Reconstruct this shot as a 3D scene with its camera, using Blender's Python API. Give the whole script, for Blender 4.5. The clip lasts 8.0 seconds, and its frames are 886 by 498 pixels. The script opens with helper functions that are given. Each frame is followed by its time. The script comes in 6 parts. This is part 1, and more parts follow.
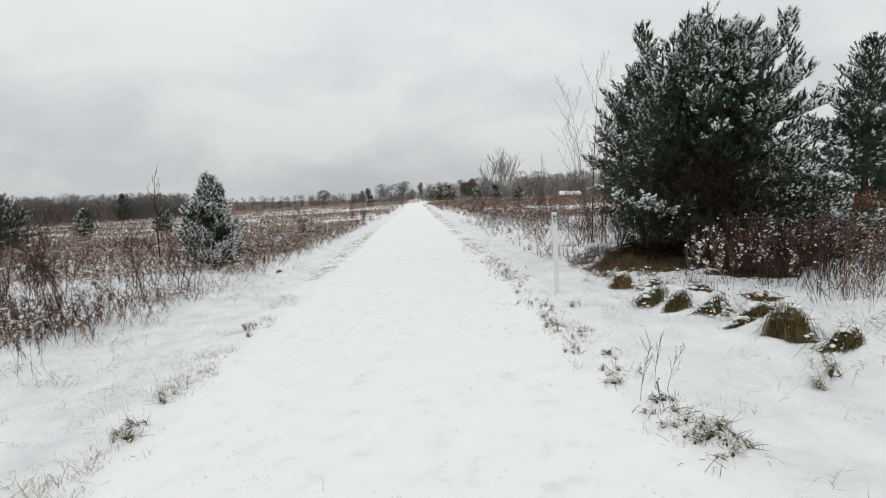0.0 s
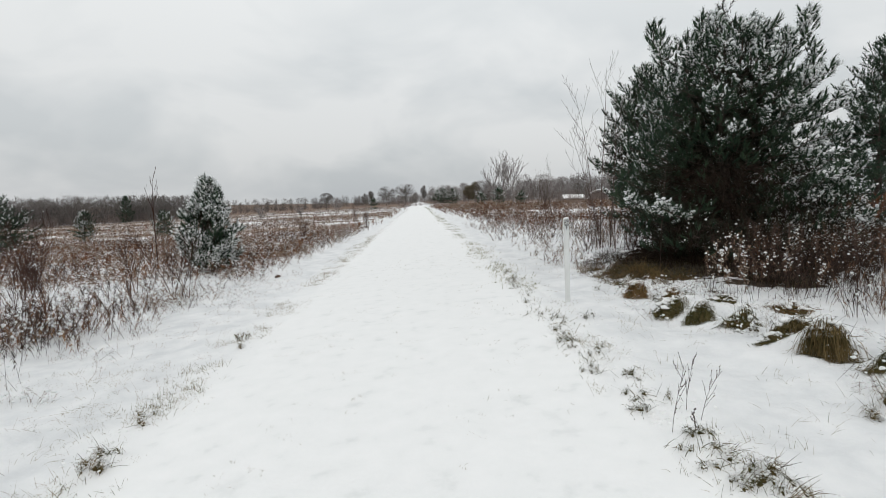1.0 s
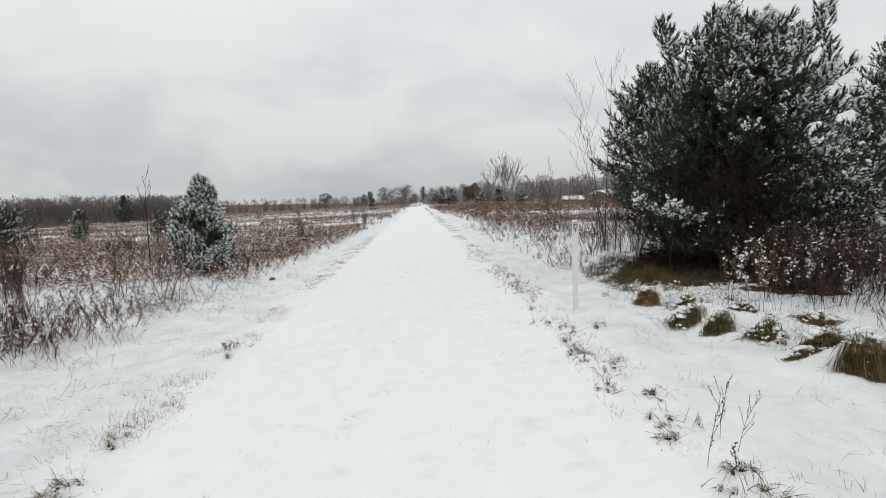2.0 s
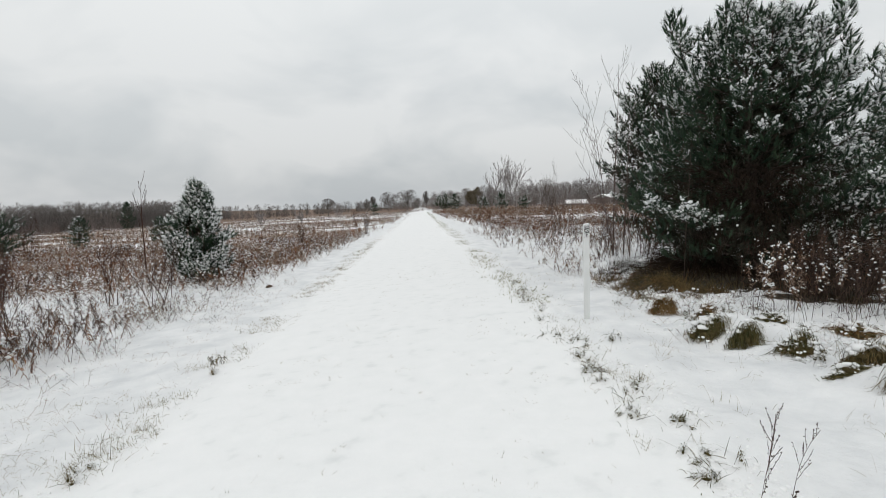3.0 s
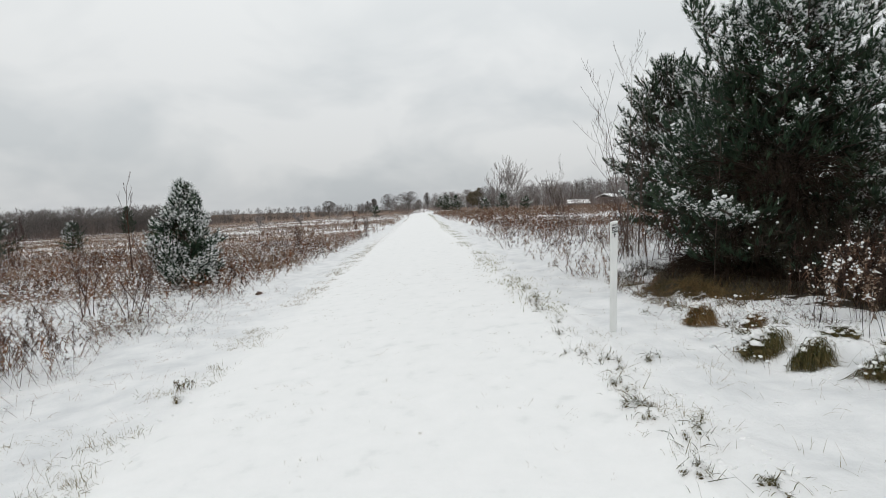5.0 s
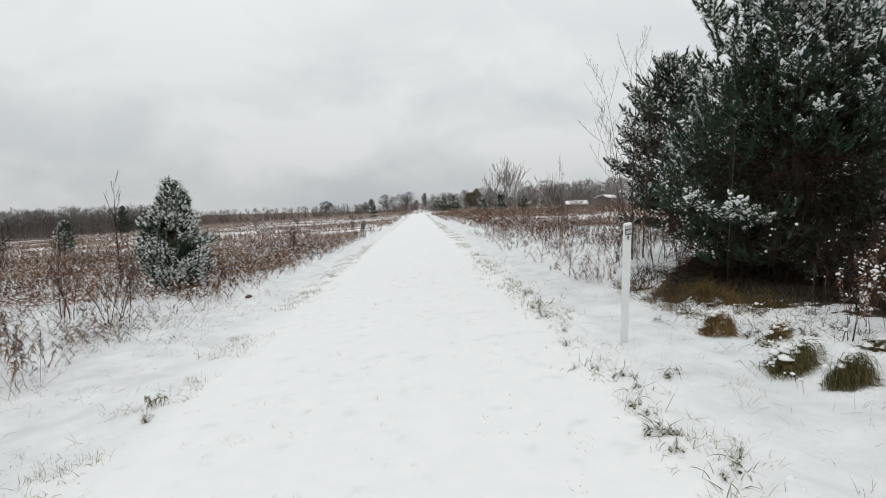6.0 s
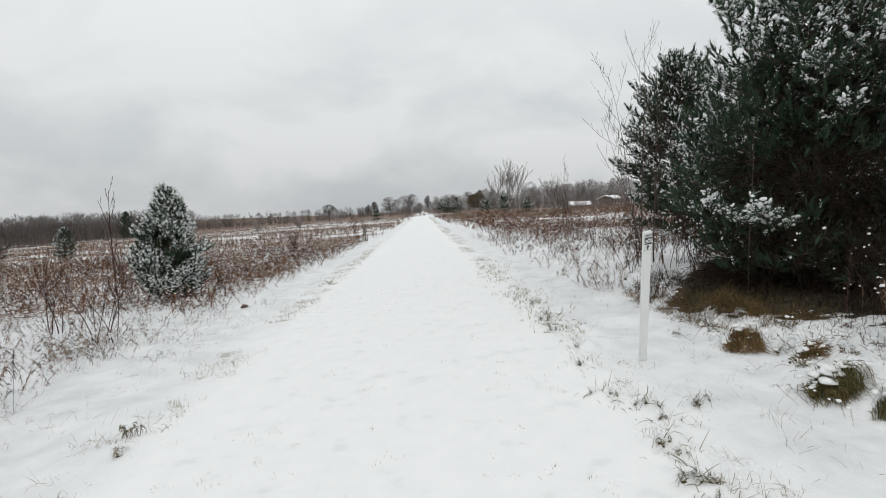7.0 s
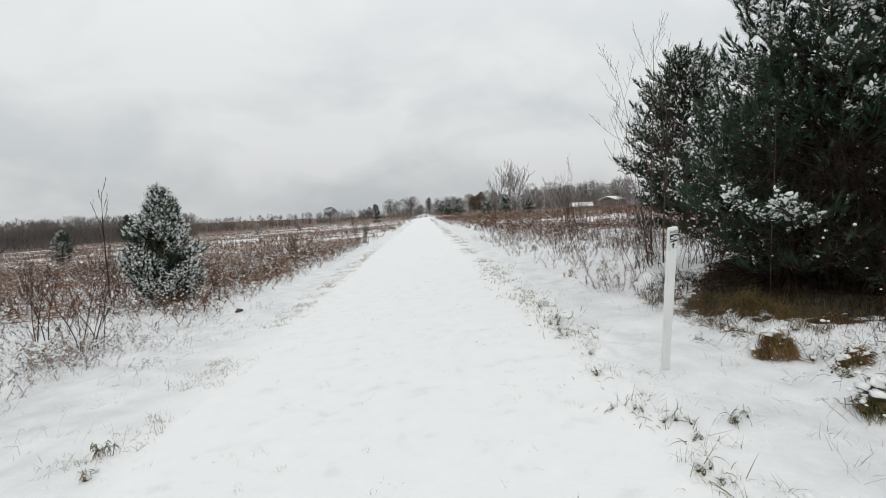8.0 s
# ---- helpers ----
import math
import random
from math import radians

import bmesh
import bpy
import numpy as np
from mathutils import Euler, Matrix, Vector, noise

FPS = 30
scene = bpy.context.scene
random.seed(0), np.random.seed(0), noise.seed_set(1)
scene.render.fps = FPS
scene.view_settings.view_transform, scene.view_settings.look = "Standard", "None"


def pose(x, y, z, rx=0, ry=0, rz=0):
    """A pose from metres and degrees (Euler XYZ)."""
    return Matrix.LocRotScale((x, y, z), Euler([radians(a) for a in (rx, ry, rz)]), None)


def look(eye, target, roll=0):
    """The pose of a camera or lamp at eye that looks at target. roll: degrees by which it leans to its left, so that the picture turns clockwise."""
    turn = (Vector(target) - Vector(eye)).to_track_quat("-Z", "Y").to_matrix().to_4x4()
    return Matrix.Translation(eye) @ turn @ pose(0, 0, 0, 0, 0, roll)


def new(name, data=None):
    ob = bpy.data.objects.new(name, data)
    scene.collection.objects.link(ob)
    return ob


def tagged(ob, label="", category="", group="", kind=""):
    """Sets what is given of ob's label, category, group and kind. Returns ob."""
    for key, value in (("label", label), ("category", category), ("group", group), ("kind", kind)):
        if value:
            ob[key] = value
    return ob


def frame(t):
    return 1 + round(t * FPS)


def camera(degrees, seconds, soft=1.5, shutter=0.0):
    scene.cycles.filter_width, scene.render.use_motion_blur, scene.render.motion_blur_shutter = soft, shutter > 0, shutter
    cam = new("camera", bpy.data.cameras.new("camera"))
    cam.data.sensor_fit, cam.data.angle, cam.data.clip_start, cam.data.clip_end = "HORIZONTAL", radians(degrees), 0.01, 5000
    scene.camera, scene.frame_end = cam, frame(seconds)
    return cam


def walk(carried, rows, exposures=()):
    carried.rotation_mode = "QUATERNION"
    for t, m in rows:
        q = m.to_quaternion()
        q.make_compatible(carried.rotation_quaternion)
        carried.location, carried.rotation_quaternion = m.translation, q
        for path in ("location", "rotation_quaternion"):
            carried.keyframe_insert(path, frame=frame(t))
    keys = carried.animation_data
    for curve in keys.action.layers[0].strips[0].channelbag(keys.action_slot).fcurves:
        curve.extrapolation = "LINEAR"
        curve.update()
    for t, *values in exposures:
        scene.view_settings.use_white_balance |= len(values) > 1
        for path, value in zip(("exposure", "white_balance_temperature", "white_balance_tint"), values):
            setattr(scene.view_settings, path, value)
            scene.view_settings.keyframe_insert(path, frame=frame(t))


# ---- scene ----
cam = camera(81.0, 8.0, soft=0.65)
PATH = [
    (0, (0.17, -0.086, 1.343), (0.272, 1.902, 1.144), -1.1),
    (0.5, (0.16, 0.115, 1.33), (0.258, 2.104, 1.138), -1.1),
    (1, (0.166, 0.295, 1.351), (0.258, 2.284, 1.164), -0.9),
    (1.5, (0.166, 0.477, 1.357), (0.261, 2.466, 1.175), -0.8),
    (1.7, (0.161, 0.553, 1.356), (0.258, 2.542, 1.169), -0.7),
    (3, (0.202, 1.079, 1.334), (0.286, 3.07, 1.168), -1.0),
    (3.5, (0.215, 1.275, 1.333), (0.292, 3.267, 1.167), -1.3),
    (4, (0.218, 1.491, 1.302), (0.291, 3.483, 1.134), -1.4),
    (4.5, (0.219, 1.688, 1.293), (0.293, 3.68, 1.129), -1.6),
    (6, (0.246, 2.293, 1.28), (0.333, 4.284, 1.122), -1.4),
    (6.5, (0.266, 2.503, 1.293), (0.351, 4.495, 1.137), -1.7),
    (7, (0.286, 2.683, 1.329), (0.36, 4.676, 1.179), -2.0),
    (7.5, (0.291, 2.875, 1.317), (0.359, 4.869, 1.173), -2.2),
    (8, (0.288, 3.055, 1.282), (0.357, 5.049, 1.14), -2.3),
]
walk(cam, [(t, look(eye, target, roll)) for t, eye, target, roll in PATH])

# ---- light: an even winter overcast, brighter overhead than at the horizon ----
scene.view_settings.exposure = -0.04
world = bpy.data.worlds.new("overcast")
scene.world = world
world.use_nodes = True
wn, wl = world.node_tree.nodes, world.node_tree.links
wn.clear()


def wnode(kind, **sets):
    n = wn.new(kind)
    for k, v in sets.items():
        n.inputs[k].default_value = v
    return n


w_out = wnode("ShaderNodeOutputWorld")
w_bg = wnode("ShaderNodeBackground", Strength=1.0)
w_tc = wnode("ShaderNodeTexCoord")
w_sky = wn.new("ShaderNodeTexSky")
w_sky.sky_type, w_sky.sun_disc = "NISHITA", False
w_sky.sun_elevation, w_sky.sun_rotation = radians(28), radians(200)
w_sky.air_density, w_sky.dust_density = 1.0, 4.0
w_dim = wn.new("ShaderNodeVectorMath")
w_dim.operation = "SCALE"
w_dim.inputs["Scale"].default_value = 0.08
w_sep = wnode("ShaderNodeSeparateXYZ")
w_ramp = wn.new("ShaderNodeValToRGB")          # cloud brightness over height
cr = w_ramp.color_ramp
cr.elements[0].position, cr.elements[0].color = 0.0, (0.60, 0.622, 0.635, 1)
cr.elements[1].position, cr.elements[1].color = 1.0, (0.90, 0.923, 0.93, 1)
e = cr.elements.new(0.12)
e.color = (0.73, 0.75, 0.755, 1)
e = cr.elements.new(0.40)
e.color = (0.90, 0.925, 0.927, 1)
# soft cloud banks, flattened towards the horizon
w_map = wn.new("ShaderNodeMapping")
w_map.inputs["Scale"].default_value = (1.9, 1.9, 3.6)
w_map.inputs["Location"].default_value = (0.35, 0.1, 0.2)
w_noise = wnode("ShaderNodeTexNoise", Scale=1.9, Detail=4.5, Roughness=0.48, Distortion=0.35)
w_cr = wn.new("ShaderNodeValToRGB")
w_cr.color_ramp.elements[0].position, w_cr.color_ramp.elements[0].color = 0.40, (0.845, 0.862, 0.876, 1)
w_cr.color_ramp.elements[1].position, w_cr.color_ramp.elements[1].color = 0.58, (1.06, 1.05, 1.045, 1)
w_mul = wn.new("ShaderNodeMix")
w_mul.data_type, w_mul.blend_type = "RGBA", "MULTIPLY"
w_mul.inputs["Factor"].default_value = 1.0
w_fade = wn.new("ShaderNodeMapRange")
for k, v in (("From Min", 0.10), ("From Max", 0.42), ("To Min", 1.0), ("To Max", 0.30)):
    w_fade.inputs[k].default_value = v
w_mix = wn.new("ShaderNodeMix")
w_mix.data_type = "RGBA"
w_mix.inputs["Factor"].default_value = 0.93
wl.new(w_tc.outputs["Generated"], w_sep.inputs[0])
wl.new(w_sep.outputs["Z"], w_ramp.inputs["Fac"])
wl.new(w_tc.outputs["Generated"], w_map.inputs["Vector"])
wl.new(w_map.outputs["Vector"], w_noise.inputs["Vector"])
wl.new(w_noise.outputs["Fac"], w_cr.inputs["Fac"])
wl.new(w_sep.outputs["Z"], w_fade.inputs["Value"])
wl.new(w_fade.outputs["Result"], w_mul.inputs["Factor"])
wl.new(w_ramp.outputs["Color"], w_mul.inputs[6])
wl.new(w_cr.outputs["Color"], w_mul.inputs[7])
wl.new(w_sky.outputs["Color"], w_dim.inputs[0])
wl.new(w_dim.outputs["Vector"], w_mix.inputs[6])
wl.new(w_mul.outputs[2], w_mix.inputs[7])
wl.new(w_mix.outputs[2], w_bg.inputs["Color"])
wl.new(w_bg.outputs["Background"], w_out.inputs["Surface"])

sun_data = bpy.data.lights.new("sun", "SUN")
sun_data.energy, sun_data.angle, sun_data.color = 0.3, radians(50), (1.0, 0.98, 0.95)
sun = new("sun", sun_data)
sun.matrix_world = look((-20, -45, 60), (0, 0, 0))


# ---- materials ----
def material(name, rough=0.8, spec=0.3):
    m = bpy.data.materials.new(name)
    m.use_nodes = True
    b = m.node_tree.nodes["Principled BSDF"]
    b.inputs["Roughness"].default_value = rough
    b.inputs["Specular IOR Level"].default_value = spec
    return m, m.node_tree.nodes, m.node_tree.links, b


def ramp_node(nodes, stops):
    r = nodes.new("ShaderNodeValToRGB")
    els = r.color_ramp.elements
    els[0].position, els[0].color = stops[0][0], (*stops[0][1], 1)
    els[1].position, els[1].color = stops[-1][0], (*stops[-1][1], 1)
    for p, c in stops[1:-1]:
        els.new(p).color = (*c, 1)
    return r


def mottled(name, stops, scale=6.0, detail=4.0, rough=0.85, spec=0.2, bump=0.0, bump_scale=40.0, island=0.0, stretch=(1, 1, 1)):
    """Colour from noise at two scales over a ramp; island adds a shift per loose piece."""
    m, n, l, b = material(name, rough, spec)
    tc = n.new("ShaderNodeTexCoord")
    mp = n.new("ShaderNodeMapping")
    mp.inputs["Scale"].default_value = stretch
    l.new(tc.outputs["Object"], mp.inputs["Vector"])
    t1 = n.new("ShaderNodeTexNoise")
    t1.inputs["Scale"].default_value, t1.inputs["Detail"].default_value = scale, detail
    l.new(mp.outputs["Vector"], t1.inputs["Vector"])
    r = ramp_node(n, stops)
    fac = t1.outputs["Fac"]
    if island:
        g = n.new("ShaderNodeNewGeometry")
        ma = n.new("ShaderNodeMath")
        ma.operation = "MULTIPLY_ADD"
        ma.inputs[1].default_value = island
        l.new(g.outputs["Random Per Island"], ma.inputs[0])
        sub = n.new("ShaderNodeMath")
        sub.operation = "SUBTRACT"
        sub.inputs[1].default_value = island * 0.5
        l.new(fac, sub.inputs[0])
        l.new(sub.outputs[0], ma.inputs[2])
        fac = ma.outputs[0]
    l.new(fac, r.inputs["Fac"])
    l.new(r.outputs["Color"], b.inputs["Base Color"])
    if bump:
        t2 = n.new("ShaderNodeTexNoise")
        t2.inputs["Scale"].default_value, t2.inputs["Detail"].default_value = bump_scale, 5
        l.new(mp.outputs["Vector"], t2.inputs["Vector"])
        bp = n.new("ShaderNodeBump")
        bp.inputs["Strength"].default_value, bp.inputs["Distance"].default_value = bump, 0.02
        l.new(t2.outputs["Fac"], bp.inputs["Height"])
        l.new(bp.outputs["Normal"], b.inputs["Normal"])
    return m


M_SNOW = mottled("snow", [(0.3, (0.86, 0.87, 0.87)), (0.7, (0.93, 0.93, 0.925))], 0.7, 6, 0.75, 0.25, 0.35, 22)


def snowy_ground():
    """Snow, with dead litter showing through where weeds stand thick and, darkened for shade, where the pine keeps the
    snow off.
    """
    m, n, l, b = material("snowy_ground", 0.78, 0.25)

    def math_node(op, a, c, clamp=False):
        k = n.new("ShaderNodeMath")
        k.operation, k.use_clamp = op, clamp
        for i, v in enumerate((a, c)):
            if isinstance(v, (int, float)):
                k.inputs[i].default_value = v
            else:
                l.new(v, k.inputs[i])
        return k.outputs[0]

    def span(v, a, c):
        k = n.new("ShaderNodeMapRange")
        k.inputs["From Min"].default_value, k.inputs["From Max"].default_value = a, c
        l.new(v, k.inputs["Value"])
        return k.outputs["Result"]

    def noise_node(scale, detail, stretch=(1, 1, 1), rough=0.6):
        mp = n.new("ShaderNodeMapping")
        mp.inputs["Scale"].default_value = stretch
        l.new(tc.outputs["Object"], mp.inputs["Vector"])
        k = n.new("ShaderNodeTexNoise")
        k.inputs["Scale"].default_value, k.inputs["Detail"].default_value, k.inputs["Roughness"].default_value = scale, detail, rough
        l.new(mp.outputs["Vector"], k.inputs["Vector"])
        return k.outputs["Fac"]

    tc = n.new("ShaderNodeTexCoord")
    sep = n.new("ShaderNodeSeparateXYZ")
    l.new(tc.outputs["Object"], sep.inputs[0])
    x, y = sep.outputs["X"], sep.outputs["Y"]
    west = math_node("MULTIPLY", span(x, -3.0, -4.4), span(y, 11.5, 14.0))
    east = math_node("MULTIPLY", span(x, 2.9, 5.0), span(y, 14.0, 24.0))
    # duff below the pine, from the lip of the bank inwards, darkened for its shade
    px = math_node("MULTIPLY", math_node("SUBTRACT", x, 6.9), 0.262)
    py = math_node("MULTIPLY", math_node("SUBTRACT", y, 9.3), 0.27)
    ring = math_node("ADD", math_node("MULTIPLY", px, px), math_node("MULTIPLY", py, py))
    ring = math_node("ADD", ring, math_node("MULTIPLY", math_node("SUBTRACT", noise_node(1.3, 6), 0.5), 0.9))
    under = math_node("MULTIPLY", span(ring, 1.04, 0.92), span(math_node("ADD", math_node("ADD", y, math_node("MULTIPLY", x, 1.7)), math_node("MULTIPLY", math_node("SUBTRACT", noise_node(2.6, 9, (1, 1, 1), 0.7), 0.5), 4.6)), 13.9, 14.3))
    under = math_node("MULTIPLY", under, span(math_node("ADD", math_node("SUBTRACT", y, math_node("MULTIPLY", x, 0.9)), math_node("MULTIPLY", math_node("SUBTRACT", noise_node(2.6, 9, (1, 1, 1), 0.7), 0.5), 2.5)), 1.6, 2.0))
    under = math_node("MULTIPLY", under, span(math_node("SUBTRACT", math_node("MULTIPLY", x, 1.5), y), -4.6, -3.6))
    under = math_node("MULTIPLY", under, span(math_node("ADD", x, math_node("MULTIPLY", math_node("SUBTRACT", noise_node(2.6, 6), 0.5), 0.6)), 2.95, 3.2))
    field = math_node("MAXIMUM", west, east)
    drift = span(noise_node(0.055, 3, (0.5, 1.6, 1)), 0.38, 0.56)
    field = math_node("MULTIPLY", field, math_node("MAXIMUM", math_node("ADD", math_node("MULTIPLY", drift, 0.6), 0.4), span(y, 150.0, 200.0)))
    away = span(y, 70.0, 170.0)
    cover = math_node("ADD", math_node("MULTIPLY", field, math_node("ADD", math_node("MULTIPLY", away, 0.16), 0.68)), math_node("MULTIPLY", under, 0.98))
    speck = noise_node(5.5, 9, (1, 1, 1), 0.72)
    lim = math_node("SUBTRACT", 0.80, math_node("MULTIPLY", cover, 0.56))
    mask = span(math_node("SUBTRACT", speck, lim), -0.03, 0.05)
    mask = math_node("MULTIPLY", mask, span(cover, 0.02, 0.10))
    snowc = ramp_node(n, [(0.28, (0.68, 0.695, 0.708)), (0.5, (0.80, 0.81, 0.816)), (0.7, (0.88, 0.884, 0.885))])
    l.new(noise_node(2.2, 9), snowc.inputs["Fac"])
    lit = ramp_node(n, [(0.3, (0.085, 0.05, 0.035)), (0.5, (0.17, 0.105, 0.07)), (0.7, (0.27, 0.19, 0.125))])
    l.new(noise_node(9, 6), lit.inputs["Fac"])
    mix = n.new("ShaderNodeMix")
    mix.data_type = "RGBA"
    # duff colours set near black, so they hold the pine's shade as well
    shaded_duff = ramp_node(n, [(0.3, (0.016, 0.013, 0.009)), (0.55, (0.032, 0.026, 0.016)), (0.75, (0.065, 0.052, 0.030))])
    l.new(noise_node(26, 6), shaded_duff.inputs["Fac"])
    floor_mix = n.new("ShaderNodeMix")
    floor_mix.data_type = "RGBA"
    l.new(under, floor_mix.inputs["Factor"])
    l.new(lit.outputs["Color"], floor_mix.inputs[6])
    l.new(shaded_duff.outputs["Color"], floor_mix.inputs[7])
    l.new(mask, mix.inputs["Factor"])
    smooth_snow = n.new("ShaderNodeMix")                  # towards the trail the snow takes on the trail's even, paler tone
    smooth_snow.data_type = "RGBA"
    off_trail = math_node("ABSOLUTE", math_node("ADD", x, 0.12), 0.0)
    l.new(span(math_node("ADD", off_trail, math_node("MULTIPLY", math_node("SUBTRACT", noise_node(1.8, 6), 0.5), 1.2)), 2.35, 1.75), smooth_snow.inputs["Factor"])
    l.new(snowc.outputs["Color"], smooth_snow.inputs[6])
    smooth_snow.inputs[7].default_value = (0.895, 0.899, 0.896, 1)
    l.new(smooth_snow.outputs[2], mix.inputs[6])
    l.new(floor_mix.outputs[2], mix.inputs[7])
    l.new(mix.outputs[2], b.inputs["Base Color"])
    bp = n.new("ShaderNodeBump")
    bp.inputs["Strength"].default_value, bp.inputs["Distance"].default_value = 0.55, 0.035
    l.new(noise_node(14, 8), bp.inputs["Height"])
    l.new(bp.outputs["Normal"], b.inputs["Normal"])
    return m


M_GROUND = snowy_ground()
M_TRAIL = mottled("trail_snow", [(0.25, (0.80, 0.81, 0.805)), (0.40, (0.89, 0.895, 0.89)), (0.7, (0.92, 0.921, 0.917))], 5, 10, 0.75, 0.25, 0.4, 18)
M_SNOWCLUMP = mottled("clinging_snow", [(0.3, (0.80, 0.82, 0.83)), (0.7, (0.88, 0.89, 0.89))], 9, 3, 0.7, 0.2)
M_NEEDLE = mottled("pine_needles", [(0.2, (0.012, 0.028, 0.015)), (0.5, (0.024, 0.051, 0.027)), (0.85, (0.054, 0.087, 0.046))], 2.2, 4, 0.6, 0.3, island=0.5)
# inner needles: dull and brownish, darkened in colour for the crown's shade
M_INNER = mottled("inner_shade_needles", [(0.2, (0.012, 0.013, 0.008)), (0.5, (0.022, 0.024, 0.014)), (0.85, (0.040, 0.034, 0.020))], 2.2, 4, 0.7, 0.2, island=0.5)
M_BARK = mottled("grey_brown_bark", [(0.3, (0.045, 0.036, 0.03)), (0.7, (0.13, 0.105, 0.09))], 18, 5, 0.9, 0.1, 0.6, 60)
M_TWIG = mottled("bare_twigs", [(0.25, (0.06, 0.045, 0.04)), (0.75, (0.15, 0.115, 0.10))], 3, 4, 0.9, 0.1, island=0.3)
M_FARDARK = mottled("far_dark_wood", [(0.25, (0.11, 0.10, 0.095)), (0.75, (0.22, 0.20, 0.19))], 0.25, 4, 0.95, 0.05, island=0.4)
M_REDTWIG = mottled("reddish_twigs", [(0.25, (0.042, 0.025, 0.021)), (0.75, (0.105, 0.062, 0.05))], 3, 4, 0.9, 0.1, island=0.3)
# bare far wood, greyed by frost and with distance haze put into the colour
M_FARTWIG = mottled("hazy_bare_wood", [(0.25, (0.20, 0.185, 0.18)), (0.75, (0.36, 0.335, 0.325))], 0.25, 4, 0.95, 0.05, island=0.4)
M_WEED = mottled("dead_weed_stalks", [(0.2, (0.07, 0.035, 0.025)), (0.5, (0.15, 0.084, 0.055)), (0.8, (0.26, 0.165, 0.11))], 1.2, 4, 0.9, 0.1, island=0.5)
M_THATCH = mottled("tan_dead_grass", [(0.2, (0.08, 0.047, 0.020)), (0.5, (0.17, 0.105, 0.048)), (0.8, (0.27, 0.18, 0.09))], 3, 4, 0.9, 0.1, island=0.5)
M_GRASS = mottled("winter_grass", [(0.2, (0.042, 0.044, 0.015)), (0.5, (0.090, 0.082, 0.032)), (0.85, (0.19, 0.145, 0.065))], 3, 4, 0.85, 0.15, island=0.6)
M_POST = mottled("white_plastic_post", [(0.3, (0.72, 0.73, 0.72)), (0.7, (0.80, 0.81, 0.80))], 12, 5, 0.45, 0.4, 0.05, 90, stretch=(1, 1, 0.25))
M_DECAL = mottled("decal_black", [(0.3, (0.02, 0.022, 0.022)), (0.7, (0.04, 0.042, 0.042))], 60, 3, 0.5, 0.3)
M_DECALW = mottled("decal_white", [(0.3, (0.70, 0.71, 0.70)), (0.7, (0.78, 0.79, 0.78))], 40, 3, 0.5, 0.3)

# dead twigs coloured near black, carrying the shade below the pine
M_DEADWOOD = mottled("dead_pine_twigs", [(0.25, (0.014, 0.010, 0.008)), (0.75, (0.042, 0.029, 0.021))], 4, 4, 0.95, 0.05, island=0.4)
M_WEEDDARK = mottled("dark_weed_stalks", [(0.2, (0.030, 0.020, 0.017)), (0.5, (0.065, 0.043, 0.035)), (0.8, (0.12, 0.082, 0.064))], 1.5, 4, 0.9, 0.1, island=0.5)
M_WEEDTAN = mottled("tan_weed_stalks", [(0.2, (0.16, 0.11, 0.085)), (0.5, (0.27, 0.20, 0.155)), (0.8, (0.40, 0.32, 0.25))], 1.5, 4, 0.9, 0.1, island=0.5)
M_RUSTWEED = mottled("rust_brown_weeds", [(0.2, (0.10, 0.042, 0.022)), (0.5, (0.20, 0.090, 0.048)), (0.8, (0.31, 0.17, 0.10))], 1.2, 4, 0.9, 0.1, island=0.5)
M_RUST = mottled("rust_leaves", [(0.2, (0.14, 0.06, 0.025)), (0.5, (0.26, 0.12, 0.05)), (0.8, (0.36, 0.20, 0.09))], 5, 4, 0.85, 0.15, island=0.5)
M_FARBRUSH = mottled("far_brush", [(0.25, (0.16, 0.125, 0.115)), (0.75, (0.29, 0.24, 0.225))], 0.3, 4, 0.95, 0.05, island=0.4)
M_OAKLEAF = mottled("withered_oak_leaves", [(0.25, (0.12, 0.105, 0.075)), (0.75, (0.22, 0.19, 0.14))], 0.8, 4, 0.85, 0.15, island=0.5)
# tan dead grass with the pine's shade put into its colour
M_THATCHSHADE = mottled("shaded_dead_grass", [(0.2, (0.03, 0.019, 0.010)), (0.5, (0.075, 0.048, 0.023)), (0.8, (0.16, 0.11, 0.055))], 3, 4, 0.9, 0.1, island=0.5)
M_GRASSOLIVE = mottled("olive_tan_grass", [(0.2, (0.045, 0.038, 0.014)), (0.5, (0.115, 0.085, 0.035)), (0.85, (0.24, 0.17, 0.08))], 3, 4, 0.85, 0.15, island=0.7)
# olive grass darkened in its colour, for the shade below the pine
M_GRASSSHADE = mottled("dark_olive_shade_grass", [(0.2, (0.035, 0.032, 0.014)), (0.5, (0.07, 0.06, 0.026)), (0.85, (0.14, 0.11, 0.05))], 3, 4, 0.9, 0.1, island=0.6)
M_THATCHDARK = mottled("matted_thatch", [(0.3, (0.05, 0.04, 0.02)), (0.7, (0.13, 0.10, 0.045))], 30, 5, 0.95, 0.1, 0.8, 80)
M_GRASSDRY = mottled("dry_grass", [(0.2, (0.12, 0.11, 0.06)), (0.5, (0.22, 0.19, 0.11)), (0.85, (0.34, 0.28, 0.18))], 3, 4, 0.85, 0.15, island=0.6)
M_GRASSFAR = mottled("pale_green_grass", [(0.2, (0.15, 0.15, 0.08)), (0.5, (0.27, 0.26, 0.15)), (0.85, (0.40, 0.37, 0.24))], 3, 4, 0.85, 0.15, island=0.6)
